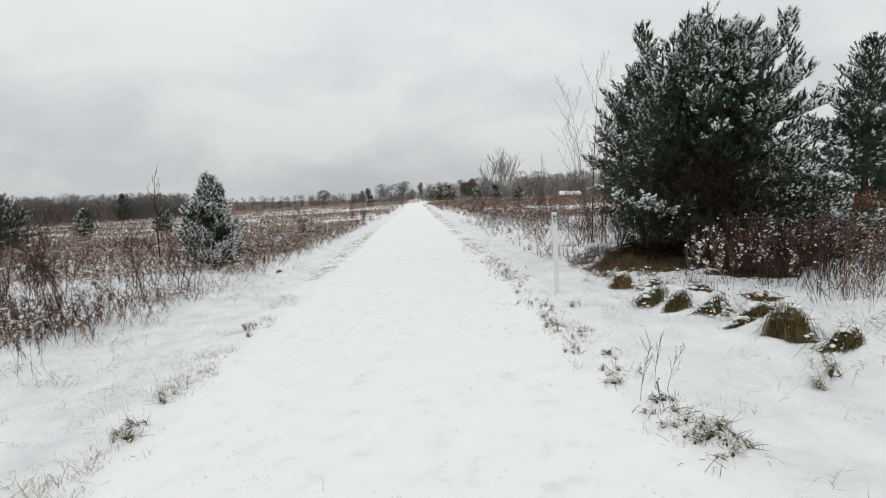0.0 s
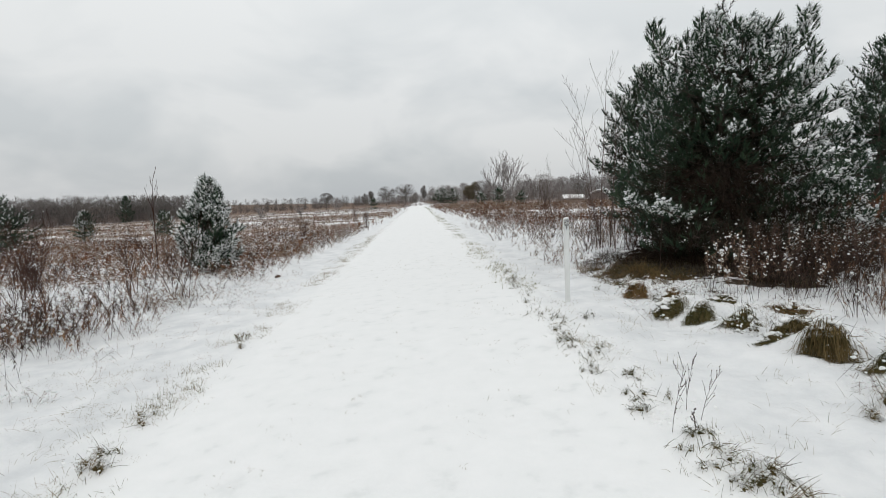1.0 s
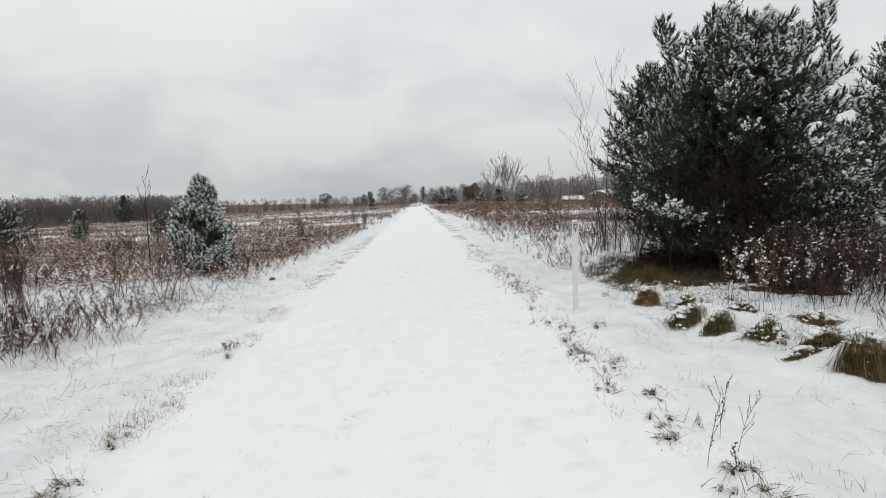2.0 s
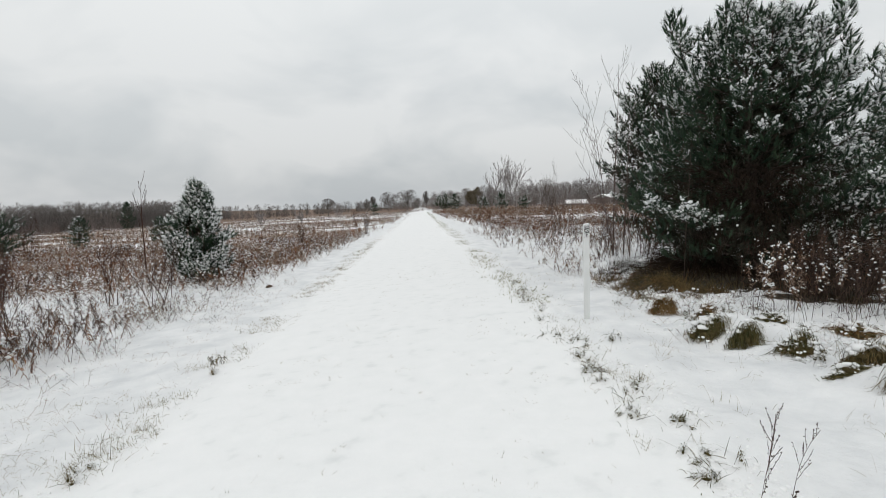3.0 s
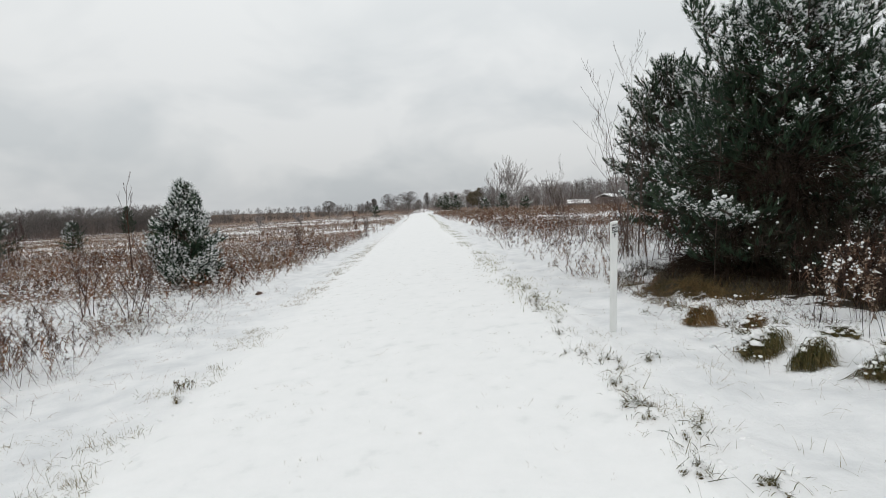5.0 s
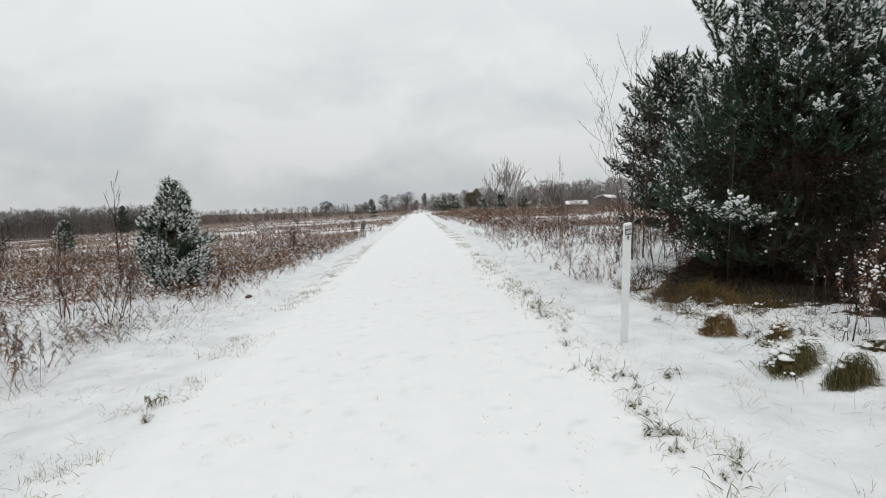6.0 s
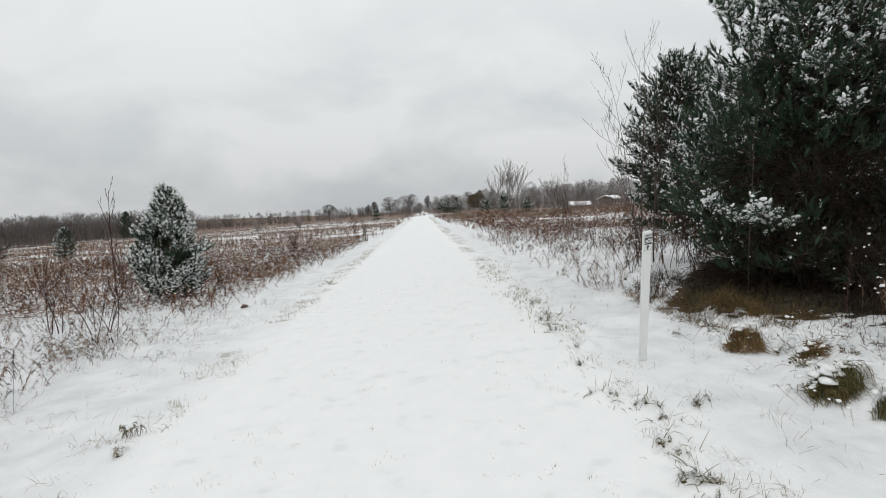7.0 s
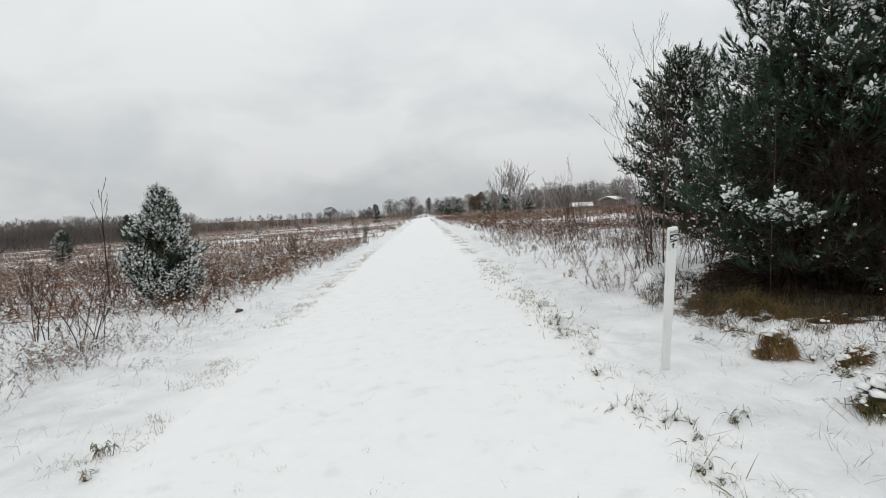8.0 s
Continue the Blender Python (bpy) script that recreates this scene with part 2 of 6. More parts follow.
M_SIDING = mottled("brown_siding", [(0.3, (0.10, 0.08, 0.072)), (0.7, (0.16, 0.13, 0.115))], 1.5, 5, 0.8, 0.2, 0.3, 12, stretch=(1, 1, 6))
M_PANE, _n, _l, _b = material("window_pane", 0.08, 0.5)
_b.inputs["Base Color"].default_value = (0.03, 0.035, 0.04, 1)

# ---- mesh building ----
def mesh_object(name, verts, faces, mat, parent=None, label="", smooth=False):
    """One mesh object from arrays of places and of triangles (or a list of faces)."""
    me = bpy.data.meshes.new(name)
    verts = np.asarray(verts, np.float32).reshape(-1, 3)
    faces = np.asarray(faces, np.int32)
    me.vertices.add(len(verts))
    me.vertices.foreach_set("co", verts.ravel())
    k = faces.shape[1]
    me.loops.add(faces.size)
    me.loops.foreach_set("vertex_index", faces.ravel())
    me.polygons.add(len(faces))
    me.polygons.foreach_set("loop_start", np.arange(0, faces.size, k, dtype=np.int32))
    me.update(calc_edges=True)
    me.validate()
    if smooth:
        me.polygons.foreach_set("use_smooth", np.ones(len(faces), bool))
    me.materials.append(mat)
    ob = new(name, me)
    if parent is not None:
        ob.parent = parent
    if label:
        tagged(ob, label)
    return ob


class Heap:
    """Gathers pieces of one mesh as arrays."""

    def __init__(self):
        self.v, self.f, self.n = [], [], 0

    def add(self, v, f):
        v = np.asarray(v, float).reshape(-1, 3)
        self.v.append(v)
        self.f.append(np.asarray(f, int) + self.n)
        self.n += len(v)

    def stamp(self, v, f, turns, places):
        """The piece v, f once for every 3 x 3 turn (with its size) and place."""
        turns, places = np.asarray(turns), np.asarray(places)
        if len(places) == 0:
            return
        w = np.einsum("nij,vj->nvi", turns, v) + places[:, None, :]
        g = np.asarray(f)[None] + (np.arange(len(places)) * len(v))[:, None, None]
        self.add(w.reshape(-1, 3), g.reshape(-1, 3))

    def tube(self, pts, radii, sides=5):
        """A tapered stem through the points."""
        pts, radii = np.asarray(pts, float), np.asarray(radii, float)
        d = np.gradient(pts, axis=0)
        d /= np.linalg.norm(d, axis=1)[:, None] + 1e-9
        ref = np.where(np.abs(d[:, 2:3]) > 0.9, [[1.0, 0, 0]], [[0, 0, 1.0]])
        a = np.cross(d, ref)
        a /= np.linalg.norm(a, axis=1)[:, None] + 1e-9
        b = np.cross(d, a)
        ang = np.arange(sides) * 2 * math.pi / sides
        ring = a[:, None] * np.cos(ang)[None, :, None] + b[:, None] * np.sin(ang)[None, :, None]
        v = (pts[:, None] + ring * radii[:, None, None]).reshape(-1, 3)
        f = []
        for i in range(len(pts) - 1):
            for j in range(sides):
                p, q = i * sides + j, i * sides + (j + 1) % sides
                f += [(p, q, q + sides), (p, q + sides, p + sides)]
        self.add(v, f)

    def make(self, name, mat, parent=None, label="", smooth=False):
        return mesh_object(name, np.concatenate(self.v), np.concatenate(self.f), mat, parent, label, smooth)


def frames_along(d, rng):
    """For each direction a turn whose z axis is that direction, rolled at random."""
    d = d / (np.linalg.norm(d, axis=1)[:, None] + 1e-9)
    ref = rng.normal(size=d.shape)
    a = np.cross(d, ref)
    a /= np.linalg.norm(a, axis=1)[:, None] + 1e-9
    b = np.cross(d, a)
    return np.stack([a, b, d], axis=2)


def smoothstep(a, b, x):
    t = np.clip((x - a) / (b - a), 0, 1)
    return t * t * (3 - 2 * t)


# ---- ground: a straight trail on a gentle cross slope, a lower field on its west side ----
PX = [-400, -120, -95, -70, -30, -14, -8, -4, -2.6, -1.95, -1.5, 1.45, 1.7, 2.6, 3.4, 4.4, 8, 25, 60, 120, 400]
PZ = [-5.5, -4.5, -3.9, -3.1, -1.35, -0.85, -0.66, -0.44, -0.38, -0.34, -0.29, -0.02, 0.0, 0.0, 0.04, 0.12, 0.15, 0.45, 0.8, 1.0, 1.5]


# tussocks: x, y, radius, height, g for green or t for tan
TUFTS = ((3.06, 7.05, 0.13, 0.22, "t"), (2.96, 5.92, 0.18, 0.20, "g"), (3.12, 5.58, 0.11, 0.20, "g"), (3.30, 5.15, 0.13, 0.18, "g"), (3.36, 4.15, 0.16, 0.34, "o"), (3.40, 4.55, 0.17, 0.20, "o"),
         (2.90, 3.15, 0.09, 0.15, "o"), (3.52, 3.72, 0.13, 0.15, "g"), (3.96, 5.34, 0.16, 0.08, "t"), (3.52, 5.76, 0.105, 0.09, "g"), (3.25, 6.55, 0.11, 0.15, "t"), (3.16, 4.52, 0.105, 0.09, "g"))
CLUMPS = ((1.43, 6.19), (1.55, 6.09), (1.63, 5.91), (1.73, 5.93), (2.02, 5.86), (1.69, 5.69), (1.53, 5.33), (1.58, 5.26), (1.52, 4.95), (1.53, 4.80), (1.70, 4.59), (1.66, 4.47), (1.55, 4.44), (1.70, 7.45), (1.49, 6.76),
          (1.50, 4.21), (1.73, 4.02), (1.59, 3.58), (1.53, 3.38), (1.77, 3.50), (1.66, 2.94), (1.54, 2.83), (1.67, 2.74), (1.58, 2.66), (1.74, 2.54), (1.76, 2.45), (1.61, 2.48), (1.68, 2.34), (1.68, 8.6), (1.75, 9.6), (1.62, 8.1),
          (-1.85, 3.50), (-1.87, 3.62), (-1.97, 3.50), (-2.0, 4.36), (-4.0, 9.5), (3.02, 6.35), (3.28, 6.85), (3.6, 5.45), (3.23, 4.84), (3.72, 4.9), (2.72, 7.6), (3.1, 7.6), (3.45, 6.4))


def waves(x, y, seed, size, n=7):
    r = np.random.default_rng(seed)
    out = 0
    for _ in range(n):
        a, s, p = r.uniform(0, 6.283), size * r.uniform(0.6, 1.7), r.uniform(0, 6.283)
        out = out + np.sin((x * math.cos(a) + y * math.sin(a)) * 6.283 / s + p)
    return out / n


def ground_z(x, y):
    x, y = np.asarray(x, float), np.asarray(y, float)
    z = np.interp(x, PX, PZ)
    off = smoothstep(1.5, 2.2, x) + smoothstep(1.8, 2.6, -x)
    z = z + off * (0.060 * waves(x, y, 3, 1.3) + 0.030 * waves(x, y, 4, 0.42) + 0.015 * smoothstep(9, 5, y) * waves(x, y, 20, 0.17, 9))
    rows = smoothstep(0.45, 0.1, np.abs(x - 1.80)) + 0.6 * smoothstep(0.4, 0.1, np.abs(x + 2.1))
    z = z + rows * smoothstep(20, 9, y) * (0.045 * np.maximum(waves(x, y, 17, 0.30), -0.2) + 0.02 * waves(x, y, 18, 0.14))
    z = z + 0.003 * waves(x, y, 5, 0.8) + 0.003 * waves(x, y, 6, 0.22)
    lip = np.interp(y, [1, 3.2, 4.3, 5.2, 5.9, 7.5, 9, 14], [3.8, 3.35, 3.75, 3.5, 3.15, 3.45, 3.6, 4.3]) + 0.06 * waves(x, y, 9, 0.7)
    z = z + 0.09 * smoothstep(-0.12, 0.14, x - lip) * smoothstep(14, 8, y) * smoothstep(0, 2, y)
    z = z + smoothstep(0.6, 0.0, np.abs(x - lip - 0.1)) * smoothstep(12, 8, y) * (0.045 * waves(x, y, 10, 0.25) + 0.030 * waves(x, y, 19, 0.13))
    for mx, my, mr, mh, _ in TUFTS:                      # snow heaped over the tussocks, steep on the trail side
        u, w = (0.8 * (x - mx) - 0.6 * (y - my)) / mr, (0.6 * (x - mx) + 0.8 * (y - my)) / mr - 0.55
        z = z + 0.85 * mh * np.exp(-u * u * np.where(w < 0, 0.9, 0.4) - w * w * np.where(w < 0, 5.0, 0.45))
    for k, (mx, my) in enumerate(CLUMPS):
        u, w = (x - mx - 0.02) / 0.11, (y - my - 0.07) / 0.10
        z = z + (0.045 + 0.02 * math.sin(k * 2.3)) * np.exp(-(u * u + w * w))
    far = smoothstep(12, 60, np.hypot(x, y))
    return z + far * off * 0.10 * waves(x, y, 8, 23)


def axis_steps(stops):
    out = []
    for a, b, s in stops:
        out += list(np.arange(a, b - 1e-6, s))
    return np.array(out + [stops[-1][1]])


gx = axis_steps([(-1500, -400, 100), (-400, -60, 17), (-60, -12, 1.5), (-12, -5, 0.25), (-5, 1.3, 0.08), (1.3, 4.6, 0.04), (4.6, 6, 0.1), (6, 14, 0.25), (14, 60, 2), (60, 400, 17), (400, 1500, 100)])
gy = axis_steps([(-300, -20, 20), (-20, -2, 1.0), (-2, 1.5, 0.15), (1.5, 9, 0.05), (9, 12, 0.1), (12, 24, 0.2), (24, 60, 0.75), (60, 200, 4), (200, 600, 25), (600, 2500, 190)])
XX, YY = np.meshgrid(gx, gy)
gv = np.stack([XX, YY, ground_z(XX, YY)], -1).reshape(-1, 3)
nx, ny = len(gx), len(gy)
idx = np.arange(nx * ny).reshape(ny, nx)
gf = np.stack([idx[:-1, :-1], idx[:-1, 1:], idx[1:, 1:], idx[1:, :-1]], -1).reshape(-1, 4)
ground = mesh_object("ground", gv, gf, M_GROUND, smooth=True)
tagged(ground, "snow-covered ground with a straight trail across fields", "ground", kind="structure")


def sweep(centre, radii, sides=3):
    """Many tapered stems at once: centre N x S x 3, radii N x S."""
    centre, radii = np.asarray(centre, float), np.asarray(radii, float)
    n, s = radii.shape
    d = np.gradient(centre, axis=1)
    d /= np.linalg.norm(d, axis=2)[..., None] + 1e-9
    ref = np.where(np.abs(d[..., 2:3]) > 0.9, np.array([1.0, 0, 0]), np.array([0, 0, 1.0]))
    a = np.cross(d, ref)
    a /= np.linalg.norm(a, axis=2)[..., None] + 1e-9
    b = np.cross(d, a)
    ang = np.arange(sides) * 2 * math.pi / sides
    ring = a[:, :, None] * np.cos(ang)[:, None] + b[:, :, None] * np.sin(ang)[:, None]
    v = centre[:, :, None] + ring * radii[:, :, None, None]
    f = []
    for i in range(s - 1):
        for j in range(sides):
            p, q = i * sides + j, i * sides + (j + 1) % sides
            f += [(p, q, q + sides), (p, q + sides, p + sides)]
    f = np.array(f)[None] + (np.arange(n) * s * sides)[:, None, None]
    return v.reshape(-1, 3), f.reshape(-1, 3)


def arcs(root, way, length, droop, segs=4):
    """Centre lines from a root along a way, bent down by droop (up: minus)."""
    s = np.linspace(0, 1, segs)
    way = way / (np.linalg.norm(way, axis=1)[:, None] + 1e-9)
    c = root[:, None] + way[:, None] * (length[:, None] * s)[..., None]
    c[:, :, 2] -= (droop * length)[:, None] * s ** 2
    return c


def ribbons(centre, width, rng):
    """Flat tapered blades along the centre lines, turned at random."""
    n, s = centre.shape[:2]
    d = centre[:, -1] - centre[:, 0]
    side = np.cross(d, rng.normal(size=(n, 3)))
    side /= np.linalg.norm(side, axis=1)[:, None] + 1e-9
    w = width[:, None] * (1 - np.linspace(0, 1, s) ** 2 * 0.85)
    v = np.stack([centre - side[:, None] * w[..., None] / 2, centre + side[:, None] * w[..., None] / 2], 2)
    f = []
    for i in range(s - 1):
        p = 2 * i
        f += [(p, p + 1, p + 3), (p, p + 3, p + 2)]
    f = np.array(f)[None] + (np.arange(n) * s * 2)[:, None, None]
    return v.reshape(-1, 3), f.reshape(-1, 3)


def around(rng, n, low, high):
    """n directions at random headings, between two slopes above level (degrees)."""
    a, e = rng.uniform(0, 2 * math.pi, n), np.radians(rng.uniform(low, high, n))
    return np.stack([np.cos(a) * np.cos(e), np.sin(a) * np.cos(e), np.sin(e)], 1)


def lump(rng, rough=0.25):
    """A small uneven clod: a twelve-cornered ball, pushed about."""
    p = (1 + 5 ** 0.5) / 2
    v = np.array([(-1, p, 0), (1, p, 0), (-1, -p, 0), (1, -p, 0), (0, -1, p), (0, 1, p), (0, -1, -p), (0, 1, -p), (p, 0, -1), (p, 0, 1), (-p, 0, -1), (-p, 0, 1)])
    f = np.array([(0, 11, 5), (0, 5, 1), (0, 1, 7), (0, 7, 10), (0, 10, 11), (1, 5, 9), (5, 11, 4), (11, 10, 2), (10, 7, 6), (7, 1, 8),
                  (3, 9, 4), (3, 4, 2), (3, 2, 6), (3, 6, 8), (3, 8, 9), (4, 9, 5), (2, 4, 11), (6, 2, 10), (8, 6, 7), (9, 8, 1)])
    return v / 1.9 * rng.uniform(1 - rough, 1 + rough, (12, 1)), f


def gem(rng):
    """A little eight-sided cap of snow."""
    v = np.array([(1, 0, 0), (-1, 0, 0), (0, 1, 0), (0, -1, 0), (0, 0, 1), (0, 0, -1)]) * rng.uniform(0.7, 1.3, (6, 1))
    return v, np.array([(0, 2, 4), (2, 1, 4), (1, 3, 4), (3, 0, 4), (2, 0, 5), (1, 2, 5), (3, 1, 5), (0, 3, 5)])


def spins(rng, n, low, high, flat=1.0):
    """n turns about z at random with sizes between low and high, flattened by flat."""
    a, s = rng.uniform(0, 2 * math.pi, n), rng.uniform(low, high, n)
    z = np.zeros(n)
    return np.stack([np.stack([np.cos(a) * s, -np.sin(a) * s, z], 1), np.stack([np.sin(a) * s, np.cos(a) * s, z], 1), np.stack([z, z, s * flat], 1)], 1)


def thing(name, x, y, label, category, group="", z=None):
    """The empty at a thing's base."""
    ob = new(name)
    ob.location = (x, y, float(ground_z(x, y)) if z is None else z)
    ob.empty_display_size = 0.1
    return tagged(ob, label, category, group)


# ---- the trail: a smooth strip of trodden-over snow ----
ty = axis_steps([(-20, -2, 1.0), (-2, 14, 0.08), (14, 40, 0.4), (40, 145, 5)])
tx = np.array([-1.95, -1.86, -1.78, -1.70, *np.linspace(-1.6, 1.35, 60), 1.45, 1.52, 1.60, 1.70])
TX, TY = np.meshgrid(tx, ty)
edge = np.minimum(TX + 1.95, 1.70 - TX)
wob = 0.05 * waves(TX * 0 + np.sign(TX) * 9, TY, 12, 1.7)
TZ = ground_z(TX, TY) + 0.022 * smoothstep(0.0, 0.35, edge) - 0.012
TZ += 0.0025 * waves(TX, TY, 14, 0.17, 9) + 0.005 * waves(TX, TY, 15, 0.55)
tv = np.stack([TX + wob, TY, TZ], -1).reshape(-1, 3)
ti = np.arange(TX.size).reshape(TX.shape)
tf = np.stack([ti[:-1, :-1], ti[:-1, 1:], ti[1:, 1:], ti[1:, :-1]], -1).reshape(-1, 4)
trail = mesh_object("trail", tv, tf, M_TRAIL, smooth=True)
tagged(trail, "straight level walking trail under fresh untrodden snow", "trail", kind="structure")


# ---- pines ----
def shoot_pieces(rng, needles=40, length=1.0, radius=0.40, width=0.05, brush=False):
    """A foxtail of needles along +z, one unit long; and the needles on which snow has caught."""
    s = rng.uniform(0.0, 1.0, needles)
    a = rng.uniform(0, 2 * math.pi, needles)
    out = np.stack([np.cos(a), np.sin(a), np.zeros(needles)], 1)
    lean = rng.uniform(0.5, 0.95, needles) * (1 - 0.75 * s ** 6) if brush else rng.uniform(0.35, 0.75, needles)
    root = np.stack([np.zeros(needles), np.zeros(needles), s], 1)
    tip = root + out * radius * lean[:, None] * 1.25 + np.stack([np.zeros(needles)] * 2 + [radius * rng.uniform(0.5, 0.95, needles)], 1)
    side = np.stack([-np.sin(a), np.cos(a), np.zeros(needles)], 1) * width / 2
    v = np.stack([root - side, root + side, tip], 1).reshape(-1, 3)
    f = np.arange(needles * 3).reshape(-1, 3)
    if brush:
        heap = Heap()
        heap.add(v, f)
        heap.tube([(0, 0, 0.02), (0.01, 0, 0.3), (0, 0.01, 0.75), (0, 0, 1.02)], np.array([0.10, 0.24, 0.20, 0.03]) * radius, 3)
        v, f = np.concatenate(heap.v), np.concatenate(heap.f)
    return v, f


def pine(name, x, y, label, height, radius, seed, density=1.0, shoot=0.2, snow=0.5, base=0.08, peak=0.30, droop=0.0, group="", whorl=0.34, needles=34, tip=0.72, fine=0, dead=0):
    """A snowy pine with one leader and whorls of limbs."""
    rng = np.random.default_rng(seed)
    tree = thing(name, x, y, label, "tree", group)
    trunk_h, limb_c, limb_r, twig_c = Heap(), [], [], []
    sp, sd, sl, inner = [], [], [], []
    s = np.linspace(0, 1, 9)
    z = -0.1 + (height + 0.1) * s
    pts = np.stack([0.03 * np.sin(3 * z + seed), 0.03 * np.cos(2.3 * z + seed), z], 1)
    rad = 0.021 * height * (1 - s) ** 0.8 + 0.008
    trunk_h.tube(pts, rad, 7)
    h = base * height
    while h < height - 0.12:
        u = h / height
        prof = (smoothstep(0, 1, u / peak) * 0.45 + 0.55) if u < peak else ((1 - u) / (1 - peak)) ** tip
        at = np.array([np.interp(h, z, pts[:, j]) for j in range(3)])
        for a in rng.uniform(0, 6.283) + np.arange(6) * 6.283 / 6 + rng.normal(0, 0.25, 6):
            L = max(0.10 if fine else 0.16, radius * prof * rng.uniform(0.72, 1.12))
            e = radians(-6 - droop * 20 + 50 * u ** 1.3 + rng.normal(0, 7))
            way = np.array([math.cos(a) * math.cos(e), math.sin(a) * math.cos(e), math.sin(e)])
            t = np.linspace(0, 1, 6)
            c = at + way * (L * t)[:, None]
            c[:, 2] += L * (0.24 - 0.1 * droop) * t ** 2 + rng.normal(0, 0.02, 6)
            limb_c.append(c)
            limb_r.append((0.006 + 0.011 * L) * (1 - t * 0.8))
            # side twigs, in pairs
            n = max(3, int(L / 0.10 * density ** 0.5))
            for q in np.linspace(0.22, 0.97, n):
                root = np.array([np.interp(q, t, c[:, j]) for j in range(3)])
                for sgn in (-1, 1):
                    turn = sgn * radians(rng.uniform(32, 68))
                    wx = way[0] * math.cos(turn) - way[1] * math.sin(turn)
                    wy = way[0] * math.sin(turn) + way[1] * math.cos(turn)
                    tw = np.array([wx, wy, 0.16 + 0.4 * u + rng.normal(0, 0.22)])
                    tw /= np.linalg.norm(tw)
                    tl = min(0.75, (0.10 + 0.42 * L * (1 - q) * rng.uniform(0.6, 1.2)))
                    m = max(1, int(round(tl / (0.105 / density ** 0.5))))
                    if tl > 0.16:
                        twig_c.append(root + tw * (tl * np.linspace(0, 1, 2))[:, None])
                    ends = (np.arange(m) + 0.6) / m
                    for w in 1 - (1 - ends) ** 1.7 * 0.8 if fine else ends:
                        p = root + tw * tl * w
                        up = np.array([0, 0, (0.75 if fine else 0.35) + 0.5 * u])
                        side = rng.normal(0, 0.55 if fine else 0.45, 3)
                        sp.append(p)
                        sd.append(tw * 0.8 + up + side)
                        sl.append(shoot * rng.uniform(0.65, 1.1))
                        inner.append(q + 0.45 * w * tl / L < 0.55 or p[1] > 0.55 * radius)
            inner.append(False)
            sp.append(c[-1])
            sd.append(way * 0.7 + np.array([0, 0, 0.7]))
            sl.append(shoot * 1.2)
        h += whorl * rng.uniform(0.75, 1.2) * (1 - 0.35 * u)
    for lift in (0.0, 0.10, 0.20) if fine else ():
        sp.append(pts[-1] + np.array([0, 0, lift - 0.08]))
        sd.append(np.array([0, 0, 1.0]) + rng.normal(0, 0.12, 3))
        sl.append(shoot * 1.3)
        inner.append(False)
    for _ in range(4):
        sp.append(pts[-1] + np.array([0, 0, -0.12]) + rng.normal(0, 0.02, 3))
        sd.append(np.array([0, 0, 1.0]) + rng.normal(0, 0.25, 3))
        sl.append(shoot * rng.uniform(1.0, 1.7))
        inner.append(False)
    sp, sd, sl = np.array(sp), np.array(sd), np.array(sl)
    keep = sp[:, 2] > 0.05
    sp, sd, sl, inner = sp[keep], sd[keep], sl[keep], np.array(inner)[keep]
    crown, shade, white = Heap(), Heap(), Heap()
    turn = frames_along(sd, rng)
    turn = turn * sl[:, None, None]
    kind = rng.integers(0, 3, len(sp))
    for k in range(3):
        if fine:                                           # slender needles outside, a few broad ones inside, shade put into their colour
            v, f = shoot_pieces(rng, needles=fine, width=2.1 / fine, radius=0.31, brush=True)
            crown.stamp(v, f, turn[(kind == k) & ~inner], sp[(kind == k) & ~inner])
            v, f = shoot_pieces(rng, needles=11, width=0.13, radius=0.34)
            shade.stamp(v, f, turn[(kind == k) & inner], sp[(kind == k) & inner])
        else:
            v, f = shoot_pieces(rng, needles=needles, width=0.058 * 34 / needles)
            crown.stamp(v, f, turn[kind == k], sp[kind == k])
    # snow: on shoots that lie open to the sky, in drifts
    cell = {}
    ij = np.floor(sp[:, :2] / (0.95 * shoot)).astype(int)
    order = np.argsort(-sp[:, 2])
    depth = np.zeros(len(sp))
    for o in order:
        key = (ij[o, 0], ij[o, 1])
        depth[o] = cell.get(key, 0)
        cell[key] = depth[o] + 1
    drift = waves(sp[:, 0] + 3 * seed, sp[:, 1] + sp[:, 2] * 0.7, seed + 2, 1.1) + 0.5 * waves(sp[:, 0], sp[:, 2], seed + 3, 0.5)
    reach = np.linalg.norm(sp[:, :2], axis=1) / radius
    chance = snow * (0.2 + 0.8 * np.exp(-depth / (9.0 if fine else 4.0))) * (0.3 + 0.9 * np.clip(reach, 0, 1.1)) * np.clip(1.1 + 1.3 * drift, 0.25, 2.0)
    low = 0.70 * (1 - smoothstep(0.22, 0.62, sp[:, 2] / height))
    if fine:
        low = low * 0.3
    chance = chance * (0.72 if fine else 1.0) * (1 - low)
    has = rng.uniform(size=len(sp)) < chance
    hp, hd, hl = sp[has], sd[has], sl[has]
    hd = hd / np.linalg.norm(hd, axis=1)[:, None]
    # white needles on the upper side, and small lumps lying in the tufts
    nn = 2 if fine else 12 if snow < 1.2 else 22
    s = rng.uniform(0.2, 1.0, (len(hp), nn))
    root = hp[:, None] + hd[:, None] * (hl[:, None] * s)[..., None]
    wayn = rng.normal(0, 0.55, (len(hp), nn, 3)) + hd[:, None] * 0.5 + np.array([0, 0, 0.7])
    wayn /= np.linalg.norm(wayn, axis=2)[..., None]
    ln = hl[:, None] * rng.uniform(0.22, 0.42, (len(hp), nn))
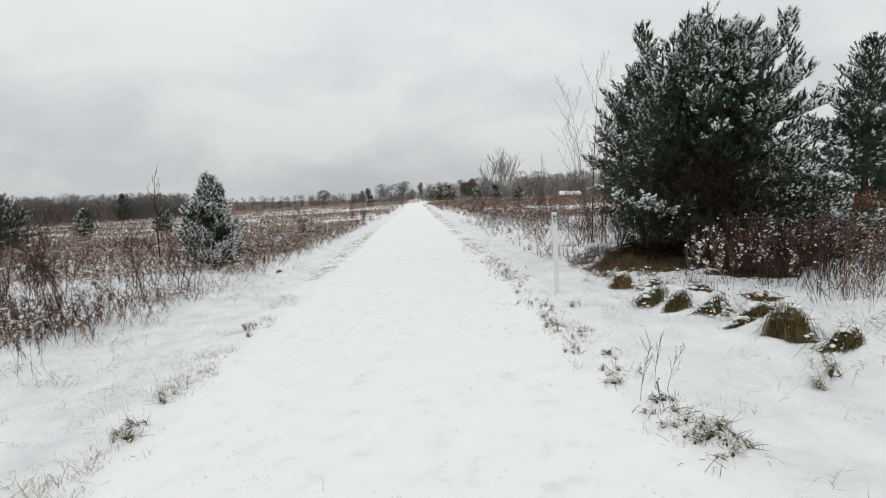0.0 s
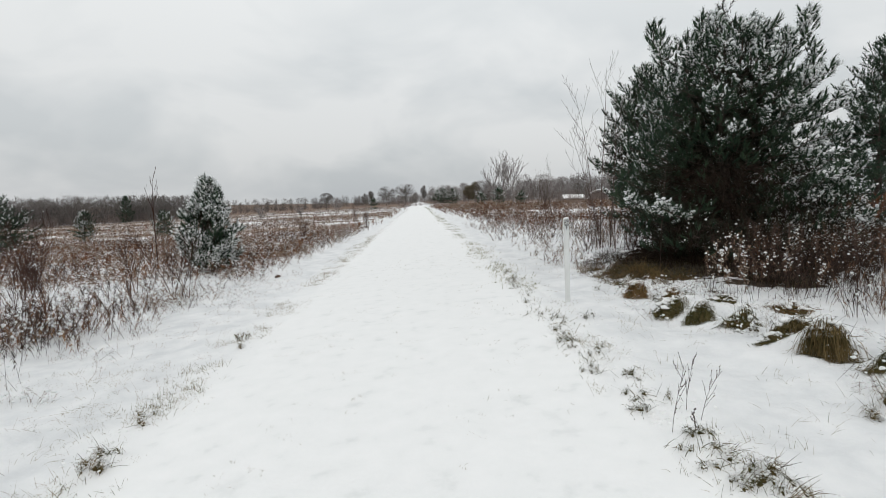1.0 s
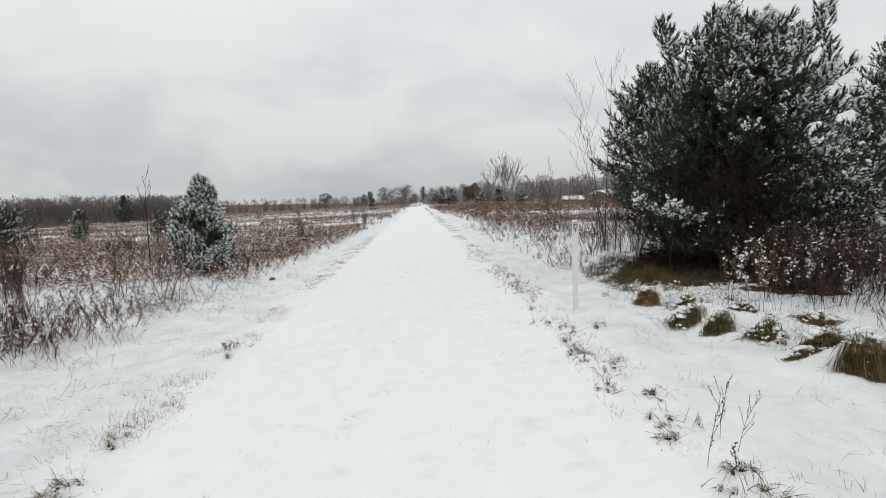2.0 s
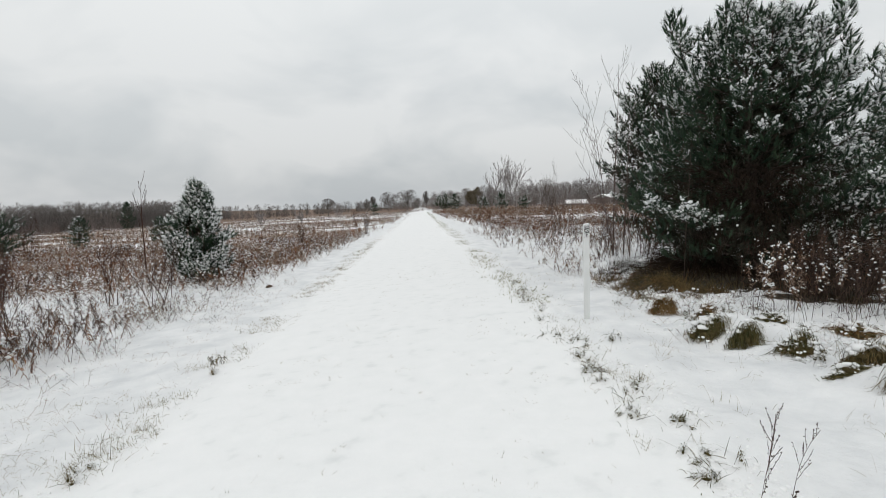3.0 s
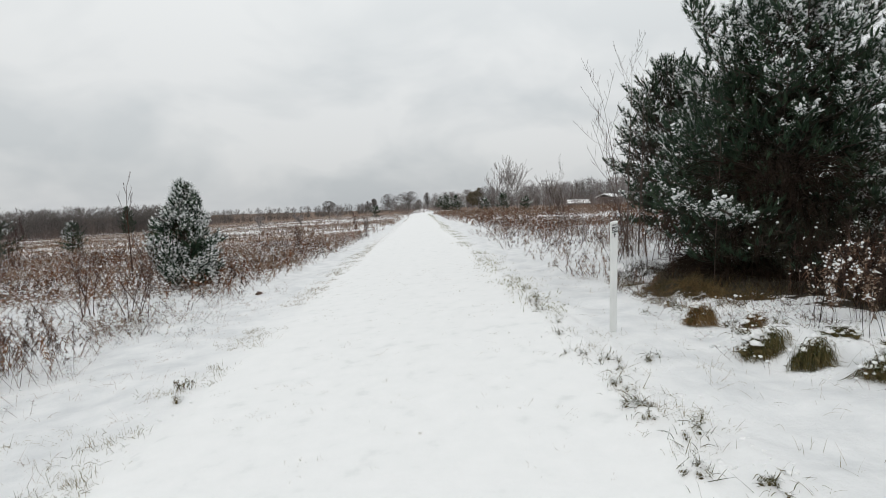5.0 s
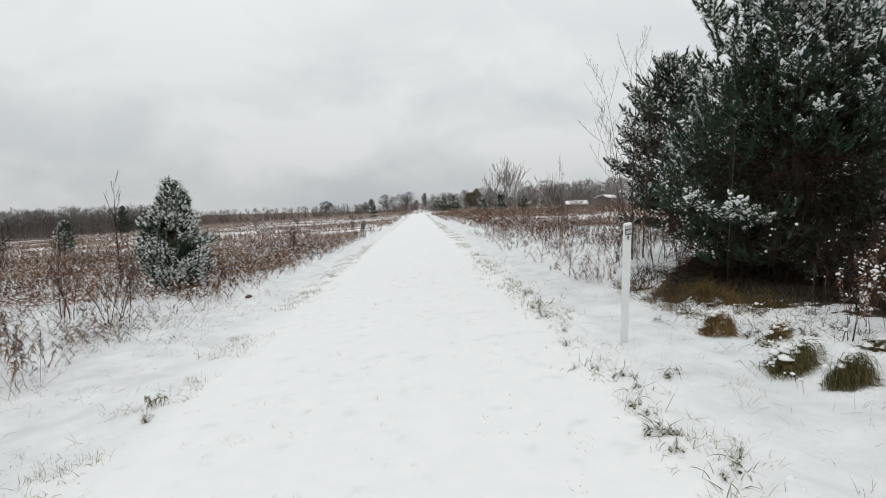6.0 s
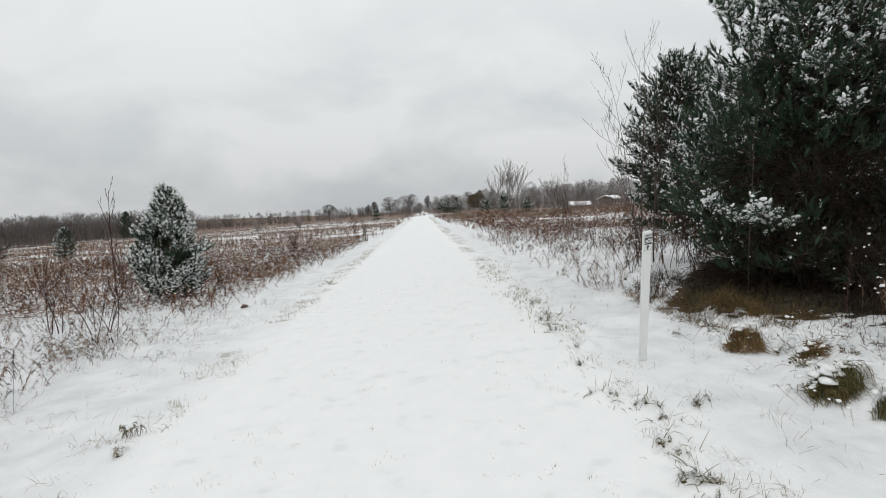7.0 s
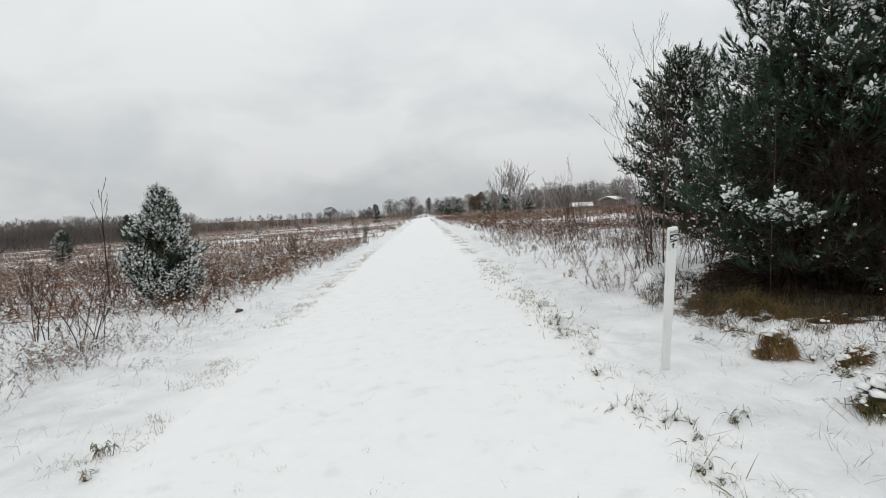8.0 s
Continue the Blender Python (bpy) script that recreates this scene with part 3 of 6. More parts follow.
    root = (root + np.array([0, 0, 0.008])).reshape(-1, 3)
    c = arcs(root, wayn.reshape(-1, 3), ln.ravel(), np.zeros(len(root)), 2)
    white.add(*ribbons(c, np.full(len(root), (0.03 if fine else 0.085) * shoot), rng))
    for k in range(6 if fine else 0):                      # rounded pats in a row along the top of each shoot
        v, f = lump(rng, 0.5)
        pick = (rng.uniform(size=len(hp)) < 0.8) & ~(inner[has] & (rng.uniform(size=len(hp)) < 0.7))
        n = int(pick.sum())
        at = hp[pick] + hd[pick] * (hl[pick] * (0.12 + 0.17 * k + rng.uniform(-0.08, 0.08, n)))[:, None] + rng.normal(0, 0.06, (n, 3)) * hl[pick][:, None] + np.array([0, 0, 0.085 * shoot])
        tn = frames_along(hd[pick] * (1, 1, 0.2) + rng.normal(0, 0.25, (n, 3)), rng) * (np.array([0.10, 0.085, 0.19])[None] * hl[pick][:, None] * rng.uniform(0.4, 1.25, (n, 1)))[:, None, :]
        white.stamp(v, f, tn, at)
    for k in range(0 if fine else 3):
        v, f = gem(rng)
        pick = rng.uniform(size=len(hp)) < (0.8 if snow < 1.2 else 0.95)
        at = hp[pick] + hd[pick] * (hl[pick] * rng.uniform(0.2, 1.1, pick.sum()))[:, None] + rng.normal(0, 0.12, (pick.sum(), 3)) * hl[pick][:, None] + np.array([0, 0, 0.18 * shoot])
        tn = frames_along(hd[pick] + np.array([0, 0, 0.01]), rng) * (np.array([0.095, 0.095, 0.21])[None] * hl[pick][:, None] * rng.uniform(0.5, 1.3, (pick.sum(), 1)))[:, None, :]
        white.stamp(v, f, tn, at)
    trunk = trunk_h.make("trunk", M_BARK, tree, "grey-brown flaky trunk", True)
    br = Heap()
    br.add(*sweep(np.array(limb_c), np.array(limb_r), 4))
    br.add(*sweep(np.array(twig_c), np.tile([0.0055, 0.003], (len(twig_c), 1)), 3))
    tagged(br.make("branchwork", M_BARK, tree), kind="stuff")
    if dead:                                               # brittle dead twigs below the crown, near black to carry the shade there
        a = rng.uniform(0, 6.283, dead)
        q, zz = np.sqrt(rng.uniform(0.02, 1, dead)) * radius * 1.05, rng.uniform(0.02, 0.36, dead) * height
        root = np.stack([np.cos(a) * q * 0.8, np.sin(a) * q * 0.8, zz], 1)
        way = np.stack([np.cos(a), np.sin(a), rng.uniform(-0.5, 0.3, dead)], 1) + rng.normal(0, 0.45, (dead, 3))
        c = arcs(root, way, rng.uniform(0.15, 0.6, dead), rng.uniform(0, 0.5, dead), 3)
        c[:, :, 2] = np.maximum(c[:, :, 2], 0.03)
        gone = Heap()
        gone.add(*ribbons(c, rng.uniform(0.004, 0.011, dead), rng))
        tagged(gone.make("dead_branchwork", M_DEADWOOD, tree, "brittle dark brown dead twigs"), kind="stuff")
    crown.make("crown", M_NEEDLE, tree, "dark blue-green needles in dense tufts")
    if shade.v:
        shade.make("inner_shade_needles", M_INNER, tree, "dull brown-green needles inside the crown, darkened for shade")
    tagged(white.make("snow", M_SNOWCLUMP, tree, "snow clinging to the needle tufts"), kind="stuff")
    return tree


def bough_pine(x, y, label, seed, profile, boughs, shoot, leaders, stems, sway=None, hollow=None, rise=0.25, cloud=1.0, needle_n=44, snowfall=None, low_limbs=(), skirts=(), heart=0, dead=0, dead_way=None, trunk_r=0.11, upturn=0.3, gap=0.105, pat=1.0, fat=0.46):
    """A pine of separate boughs: each reaches the crown's outline, forks into twigs and ends in upturned foxtail shoots.
    profile: heights and radii of the crown; sway(azimuth, z): share of the radius; leaders: tips (dx, dy, z) that rise from the stems."""
    rng = np.random.default_rng(seed)
    tree = thing("pine_tree", x, y, label, "tree")
    zs, rs = np.array(profile).T
    top = zs[-1]
    trunk, wood, twigs = Heap(), [], []
    sp, sd, sl, deep = [], [], [], []
    t6 = np.linspace(0, 1, 6)

    def shoot_at(p, d, size=1.0, inner=0.0):
        sp.append(p), sd.append(d), sl.append(shoot * size * rng.uniform(0.75, 1.2)), deep.append(inner)

    def fork(p, way, length, z_up, inner):
        """A twig with its shoots: one at the end, pairs along it."""
        way = way / (np.linalg.norm(way) + 1e-9)
        bent = way + np.array([0, 0, z_up])
        mid, end = p + way * length * 0.5, p + way * length * 0.5 + bent / np.linalg.norm(bent) * length * 0.5
        twigs.append(np.stack([p, mid, end]))
        shoot_at(end, bent + np.array([0, 0, 0.45]), 1.1, inner)
        n = max(1, int(length / gap * cloud))
        for q in (np.arange(n) + rng.uniform(0.2, 0.9)) / n:
            at = p + (mid - p) * min(1, 2 * q) + (end - mid) * max(0, 2 * q - 1)
            for sgn in (-1, 1):
                side = np.cross(bent, rng.normal(size=3))
                side /= np.linalg.norm(side) + 1e-9
                shoot_at(at, bent * 0.7 + side * rng.uniform(0.5, 1.1) + np.array([0, 0, 0.5]), 0.85, inner + 0.2 * (1 - q))

    def bough(start, end, thick, bare=0.35, curve=0.0, twig=1.0):
        """A limb from start to end, its end turned up, with forking twigs on the outer part."""
        d = end - start
        L = np.linalg.norm(d)
        c = start + d * t6[:, None]
        c[:, 2] += L * (curve * np.sin(t6 * 3.14) - upturn * 0.5 * t6 * (1 - t6) * 2) + rng.normal(0, 0.012, 6) * L
        wood.append((c, thick * (1 - 0.82 * t6)))
        flat = d / (L + 1e-9)
        n = max(4, int(L * (1 - bare) / 0.14))
        for q in np.linspace(bare, 1.0, n):
            p = np.array([np.interp(q, t6, c[:, j]) for j in range(3)])
            for sgn in (-1, 1):
                turn = sgn * radians(rng.uniform(25, 75))
                w = np.array([flat[0] * math.cos(turn) - flat[1] * math.sin(turn), flat[0] * math.sin(turn) + flat[1] * math.cos(turn), flat[2] * 0.6 + rng.normal(0.1, 0.25)])
                ln = (0.10 + 0.30 * L * (1 - q) + 0.05) * rng.uniform(0.5, 1.15)
                fork(p, w, min(ln, 0.55) * twig, rng.uniform(0.15, 0.8), 1 - q)
        fork(c[-1] - flat * 0.05, flat + np.array([0, 0, 0.5]), 0.16, 0.8, 0.0)

    for dx, dy, z0, z1, r in stems:                        # the trunk and its forks
        s = np.linspace(0, 1, 9)
        z = z0 + (z1 - z0) * s
        pts = np.stack([dx * s ** 1.3 + 0.04 * np.sin(2.4 * z + seed), dy * s ** 1.3 + 0.04 * np.cos(2.1 * z), z], 1)
        pts[0, 2] -= 0.15 if z0 < 0.1 else 0
        trunk.tube(pts, r * (1 - 0.8 * s) + 0.006, 7)
    for lx, ly, lz in leaders:                             # rising tips with shoots all round, like candelabra
        foot = np.array([lx * 0.45, ly * 0.45, lz - rng.uniform(0.9, 1.3)])
        end = np.array([lx, ly, lz])
        c = foot + (end - foot) * t6[:, None]
        c[:, :2] += (end - foot)[:2] * (0.35 * np.sin(t6 * 3.14))[:, None]
        wood.append((c, 0.028 * (1 - 0.8 * t6)))
        for q in np.linspace(0.35, 0.97, 8):
            p = np.array([np.interp(q, t6, c[:, j]) for j in range(3)])
            for a in rng.uniform(0, 6.283) + np.arange(3) * 2.09:
                fork(p, np.array([math.cos(a), math.sin(a), rng.uniform(0.2, 0.7)]), (0.34 - 0.22 * q) * rng.uniform(0.6, 1.2), 0.9, 0.3 * (1 - q))
        for _ in range(3):
            shoot_at(c[-1] + rng.normal(0, 0.02, 3), np.array([0, 0, 1.0]) + rng.normal(0, 0.3, 3), 1.2)
        shoot_at(c[-1] + np.array([0, 0, 0.07]), np.array([0.05, 0, 1.0]), 1.3)
    for k in range(boughs):                                # boughs, spread evenly over the outline
        u = (k + 0.5) / boughs
        a = k * 2.39996 + rng.normal(0, 0.2)
        z = np.interp(u, np.linspace(0, 1, 30), np.interp(np.linspace(0, 1, 30), *((lambda w: (np.cumsum(w) / w.sum(), np.linspace(zs[0], top, 60)))(np.interp(np.linspace(zs[0], top, 60), zs, rs) + 0.35))))
        z += rng.normal(0, 0.12)
        R = np.interp(z, zs, rs) * rng.uniform(0.74, 1.06)
        if sway is not None:
            R *= sway(a, z)
        R *= 1 + 0.13 * float(waves(np.array(a * 2.1), np.array(z), seed + 4, 1.3))
        foot = np.array([0.12 * R * math.cos(a), 0.12 * R * math.sin(a), max(0.12, z - R * rise * rng.uniform(0.6, 1.4))])
        end = np.array([R * math.cos(a), R * math.sin(a), max(z, 0.12)])
        bough(foot, end, 0.006 + 0.006 * R, bare=0.30 if z > 0.5 * top else 0.42, curve=-0.04 if z < 0.4 * top else 0.03)
    for k in range(heart):                                 # short dim boughs that fill the heart of the crown
        a, z = k * 2.39996, zs[0] + 0.5 + (top - zs[0] - 1.0) * rng.uniform()
        R = 0.5 * np.interp(z, zs, rs) * rng.uniform(0.7, 1.2)
        bough(np.array([0, 0, z - 0.15]), np.array([R * math.cos(a), R * math.sin(a), z]), 0.008, bare=0.15)
    before = len(sp)
    for a, R, z in skirts:                                 # low boughs lying close to the ground, shade put into their needles' colour
        bough(np.array([0, 0, z + 0.25]), np.array([R * math.cos(a), R * math.sin(a), z]), 0.02, bare=0.3)
    deep[before:] = [q + 0.75 for q in deep[before:]]
    free = len(sp)
    for lx, ly, lz, z0 in low_limbs:                       # long low limbs weighed down with snow
        bough(np.array([0, 0, z0]), np.array([lx, ly, lz]), 0.03, bare=0.6, twig=0.45)
    sp, sd, sl, deep = np.array(sp), np.array(sd), np.array(sl), np.array(deep)
    laden = np.arange(len(sp)) >= free
    sd /= np.linalg.norm(sd, axis=1)[:, None] + 1e-9
    az, reach = np.arctan2(sp[:, 1], sp[:, 0]), np.hypot(sp[:, 0], sp[:, 1])
    edge = np.interp(sp[:, 2], zs, rs)
    keep = sp[:, 2] > 0.06
    if hollow is not None:                                 # the shaded front, bare of needles below
        keep &= laden | (rng.uniform(size=len(sp)) > hollow(az, sp[:, 2], reach))
    sp, sd, sl, deep, laden, az, reach, edge = (q[keep] for q in (sp, sd, sl, deep, laden, az, reach, edge))
    # skirts and inner shoots take the needles whose colour carries the shade
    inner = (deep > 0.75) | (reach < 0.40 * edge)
    crown, shade, white = Heap(), Heap(), Heap()
    turn = frames_along(sd, rng) * (sl * np.where(inner, 1.45, 1.0))[:, None, None]
    kind = rng.integers(0, 4, len(sp))
    for k in range(4):
        v, f = shoot_pieces(rng, needles=needle_n, width=0.05, radius=fat, brush=True)
        crown.stamp(v, f, turn[(kind == k) & ~inner], sp[(kind == k) & ~inner])
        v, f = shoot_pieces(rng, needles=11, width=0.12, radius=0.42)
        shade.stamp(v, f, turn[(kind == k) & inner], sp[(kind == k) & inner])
    chance = snowfall(az, sp[:, 2], reach / (edge + 0.05)) * np.clip(1.0 + 1.7 * waves(sp[:, 0] + 3 * seed, sp[:, 1] + sp[:, 2], seed + 2, 0.6), 0.12, 1.9)
    chance = np.where(laden, 1.3, chance)
    load = np.clip(chance * rng.uniform(0.5, 1.5, len(sp)), 0, 1.6)
    has = rng.uniform(size=len(sp)) < np.clip(chance, 0, 0.97)
    hp, hd, hl, hw = sp[has], sd[has], sl[has], load[has]
    nn = 12                                                # frosted needles on the upper side of each shoot
    q = rng.uniform(0.15, 1.0, (len(hp), nn))
    root = hp[:, None] + hd[:, None] * (hl[:, None] * q)[..., None] 
    out = np.stack([np.cos(az[has]), np.sin(az[has]), np.full(len(hp), 0.5)], 1)
    way = rng.normal(0, 0.6, (len(hp), nn, 3)) + hd[:, None] * 0.6 + out[:, None] * 0.35
    c = arcs(root.reshape(-1, 3), way.reshape(-1, 3), (hl[:, None] * rng.uniform(0.3, 0.62, (len(hp), nn)) * np.clip(hw, 0.5, 1.1)[:, None]).ravel(), np.zeros(len(hp) * nn), 2)
    white.add(*ribbons(c, np.full(len(c), 0.052 * shoot), rng))
    for k in range(4):                                     # crumbly pats of snow lying along the shoot
        v, f = lump(rng, 0.5) if k % 2 else gem(rng)
        pick = rng.uniform(size=len(hp)) < hw * 0.8
        n = int(pick.sum())
        at = hp[pick] + hd[pick] * (hl[pick] * (0.2 + 0.24 * k + rng.uniform(-0.1, 0.1, n)))[:, None] + rng.normal(0, 0.13, (n, 3)) * hl[pick][:, None] + out[pick] * 0.30 * shoot
        tn = frames_along(hd[pick] * (1, 1, 0.3) + rng.normal(0, 0.3, (n, 3)), rng) * (np.array([0.11, 0.085, 0.22])[None] * pat * hl[pick][:, None] * (rng.uniform(0.4, 1.0, n) * np.clip(hw[pick], 0.5, 1.35))[:, None])[:, None, :]
        white.stamp(v, f, tn, at)
    trunk.make("trunk", M_BARK, tree, "grey-brown flaky trunk", True)
    br = Heap()
    for c, r in wood:
        br.add(*sweep(c[None], r[None], 4))
    br.add(*sweep(np.array(twigs), np.tile([0.006, 0.0045, 0.003], (len(twigs), 1)), 3))
    tagged(br.make("branchwork", M_BARK, tree), kind="stuff")
    if dead:                                               # brittle dead twigs below the crown, coloured almost black for its shade
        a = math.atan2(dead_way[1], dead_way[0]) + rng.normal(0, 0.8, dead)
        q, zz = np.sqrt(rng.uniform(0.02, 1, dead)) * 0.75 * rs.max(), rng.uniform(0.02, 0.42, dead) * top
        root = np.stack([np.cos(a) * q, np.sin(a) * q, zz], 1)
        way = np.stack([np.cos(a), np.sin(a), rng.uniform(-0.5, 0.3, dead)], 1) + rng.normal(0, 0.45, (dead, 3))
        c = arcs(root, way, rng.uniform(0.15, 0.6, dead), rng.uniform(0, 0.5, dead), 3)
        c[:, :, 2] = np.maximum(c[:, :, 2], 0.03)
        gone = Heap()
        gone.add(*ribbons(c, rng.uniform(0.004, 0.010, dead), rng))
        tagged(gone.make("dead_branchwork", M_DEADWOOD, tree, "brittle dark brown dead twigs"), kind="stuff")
    crown.make("crown", M_NEEDLE, tree, "dark blue-green needles in foxtail tufts")
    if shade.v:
        shade.make("inner_shade_needles", M_INNER, tree, "dull brown-green needles inside the crown, darkened for shade")
    tagged(white.make("snow", M_SNOWCLUMP, tree, "snow clinging to the needle tufts"), kind="stuff")
    return tree


# the tall pine: broad and many-topped, its south-west front hollow and dark below
EAST, FRONT = math.atan2(-0.5, 0.866), math.atan2(-0.8, -0.6)


def apart_from(a, way, wide):
    """1 on the given heading, falling to 0 at wide radians from it."""
    d = np.abs((np.asarray(a) - way + math.pi) % (2 * math.pi) - math.pi)
    return smoothstep(wide, wide * 0.3, d)


def tall_sway(a, z):
    front = float(apart_from(a, FRONT, 0.95)) * (float(smoothstep(2.7, 2.0, z)) - 1.75 * float(smoothstep(0.9, 0.5, z)))
    return (1.0 + 0.05 * math.cos(a - EAST)) * (1 - 0.42 * front)


def tall_hollow(a, z, reach):
    return 0.78 * apart_from(a, FRONT, 0.8) * smoothstep(2.2, 1.5, z) * smoothstep(0.2, 0.5, z)


def tall_snow(a, z, reach):
    east = 0.5 + 0.5 * np.cos(a - EAST)
    s = (0.62 + 0.48 * east + 0.25 * smoothstep(2.6, 4.2, z)) * smoothstep(0.3, 0.75, reach + 0.3 * smoothstep(3.0, 4.2, z))
    return s * (1 - 0.88 * apart_from(a, FRONT, 0.9) * smoothstep(2.2, 1.6, z)) * (1 - 0.3 * (1 - east) * smoothstep(2.6, 1.6, z))


def tall_tips():
    spots = ((-1.32, 4.42), (-1.15, 4.1), (-0.72, 4.15), (-0.45, 4.4), (-0.12, 4.52), (0.1, 4.35), (0.38, 4.15), (0.6, 4.15), (0.85, 3.85), (1.2, 4.22), (1.35, 3.6), (-0.2, 4.2), (0.2, 3.95))
    return [(0.866 * w + 0.5 * d, -0.5 * w + 0.866 * d, z) for (w, z), d in zip(spots, (0.1, -0.4, 0.3, -0.1, 0.1, 0.5, -0.3, 0.2, -0.2, -0.1, 0.2, -0.6, -0.7))]


bough_pine(6.0, 10.0, "tall many-topped dark green pine dusted with snow", 11,
           [(0.15, 1.3), (0.5, 1.75), (1.0, 2.0), (1.5, 2.05), (2.2, 1.85), (2.8, 1.62), (3.3, 1.42), (3.7, 1.15), (4.0, 0.75)], 200, 0.118, tall_tips(),
           [(0.0, 0.2, 0.0, 4.1, 0.11), (-0.7, 0.3, 0.3, 3.5, 0.06), (0.7, -0.2, 0.25, 3.6, 0.07), (0.7, -0.5, 0.5, 3.2, 0.05), (0.2, 0.7, 0.6, 3.5, 0.05)],
           sway=tall_sway, hollow=tall_hollow, snowfall=tall_snow, low_limbs=((-2.42, -1.55, 1.08, 0.8), (-2.05, -1.75, 0.98, 0.75)), skirts=[(FRONT + 0.35 + 0.8 * math.sin(2.4 * k), 2.1 + 0.55 * math.sin(5.3 * k + 1) + 0.35 * math.sin(2.4 * k), 0.22 + 0.22 * (1 + math.sin(3.7 * k))) for k in range(28)], heart=70, gap=0.108, needle_n=27, fat=0.64, pat=1.25, dead=4500, dead_way=(-0.6, -0.8))
bough_pine(-5.74, 15.2, "young bushy pine thick with fresh snow", 14,
           [(0.05, 0.42), (0.25, 0.62), (0.6, 0.74), (1.1, 0.68), (1.45, 0.60), (1.7, 0.42), (1.9, 0.18), (2.2, 0.04)], 60, 0.19, [(-0.05, 0.0, 2.42), (0.08, 0.04, 2.36), (0.27, -0.06, 2.12), (-0.20, 0.06, 2.05)],
           [(0.0, 0.0, 0.0, 2.2, 0.05)], snowfall=lambda a, z, reach: (1.65 - 0.4 * smoothstep(0.9, 0.4, z)) * smoothstep(0.25, 0.7, reach + 0.3 * smoothstep(1.4, 1.9, z)), rise=0.75, gap=0.15, needle_n=44, upturn=0.15, pat=0.8)
# low pines added to fill the dark where the tall one's boughs hang
for k, (x, y, h, r, sn) in enumerate(((4.75, 9.2, 0.95, 0.85, 0.1), (7.0, 8.5, 1.15, 0.85, 0.85))):
    pine("pine_tree", x, y, "low bushy pine standing in for a taller one's low boughs", h, r, 21 + k, density=0.8, shoot=0.15, snow=sn, base=0.02, peak=0.35, whorl=0.2, droop=0.5, tip=0.6, fine=56, dead=900, group="low pines below the tall one")
pine("pine_tree", 6.9, 12.6, "dark green pine behind a taller one", 3.6, 1.9, 19, density=0.4, shoot=0.26, snow=0.25, base=0.03, peak=0.25, droop=0.3, needles=18)
pine("pine_tree", 9.4, 12.6, "dark green pine behind a taller one", 1.9, 1.5, 20, density=0.6, shoot=0.22, snow=0.2, base=0.03, peak=0.25, droop=0.3, needles=18)
pine("pine_tree", 9.4, 20.8, "dark green pine with light snow behind bare saplings", 5.9, 2.5, 12, density=0.55, shoot=0.29, snow=1.2, base=0.04, peak=0.32, whorl=0.42, tip=0.6, fine=24)
pine("pine_tree", 16.6, 18.2, "dark pointed pine at the edge of the field", 6.35, 2.5, 13, density=0.55, shoot=0.26, snow=0.3, base=0.04, peak=0.28, whorl=0.44, needles=18, tip=0.95)
pine("pine_tree", -20.0, 26.2, "dark young pine among bare shrubs in the field", 2.7, 1.6, 15, density=0.8, shoot=0.2, snow=0.25, base=0.05, peak=0.25)
pine("pine_tree", -21.5, 35.0, "small round pine dusted with snow in the weeds", 1.95, 0.70, 16, density=0.8, shoot=0.17, snow=0.6, base=0.08, peak=0.35, whorl=0.22)
pine("pine_tree", -17.4, 37.0, "small dark pine in the open weed field", 1.75, 0.75, 17, density=0.7, shoot=0.2, snow=0.4, base=0.08, peak=0.35, whorl=0.25)


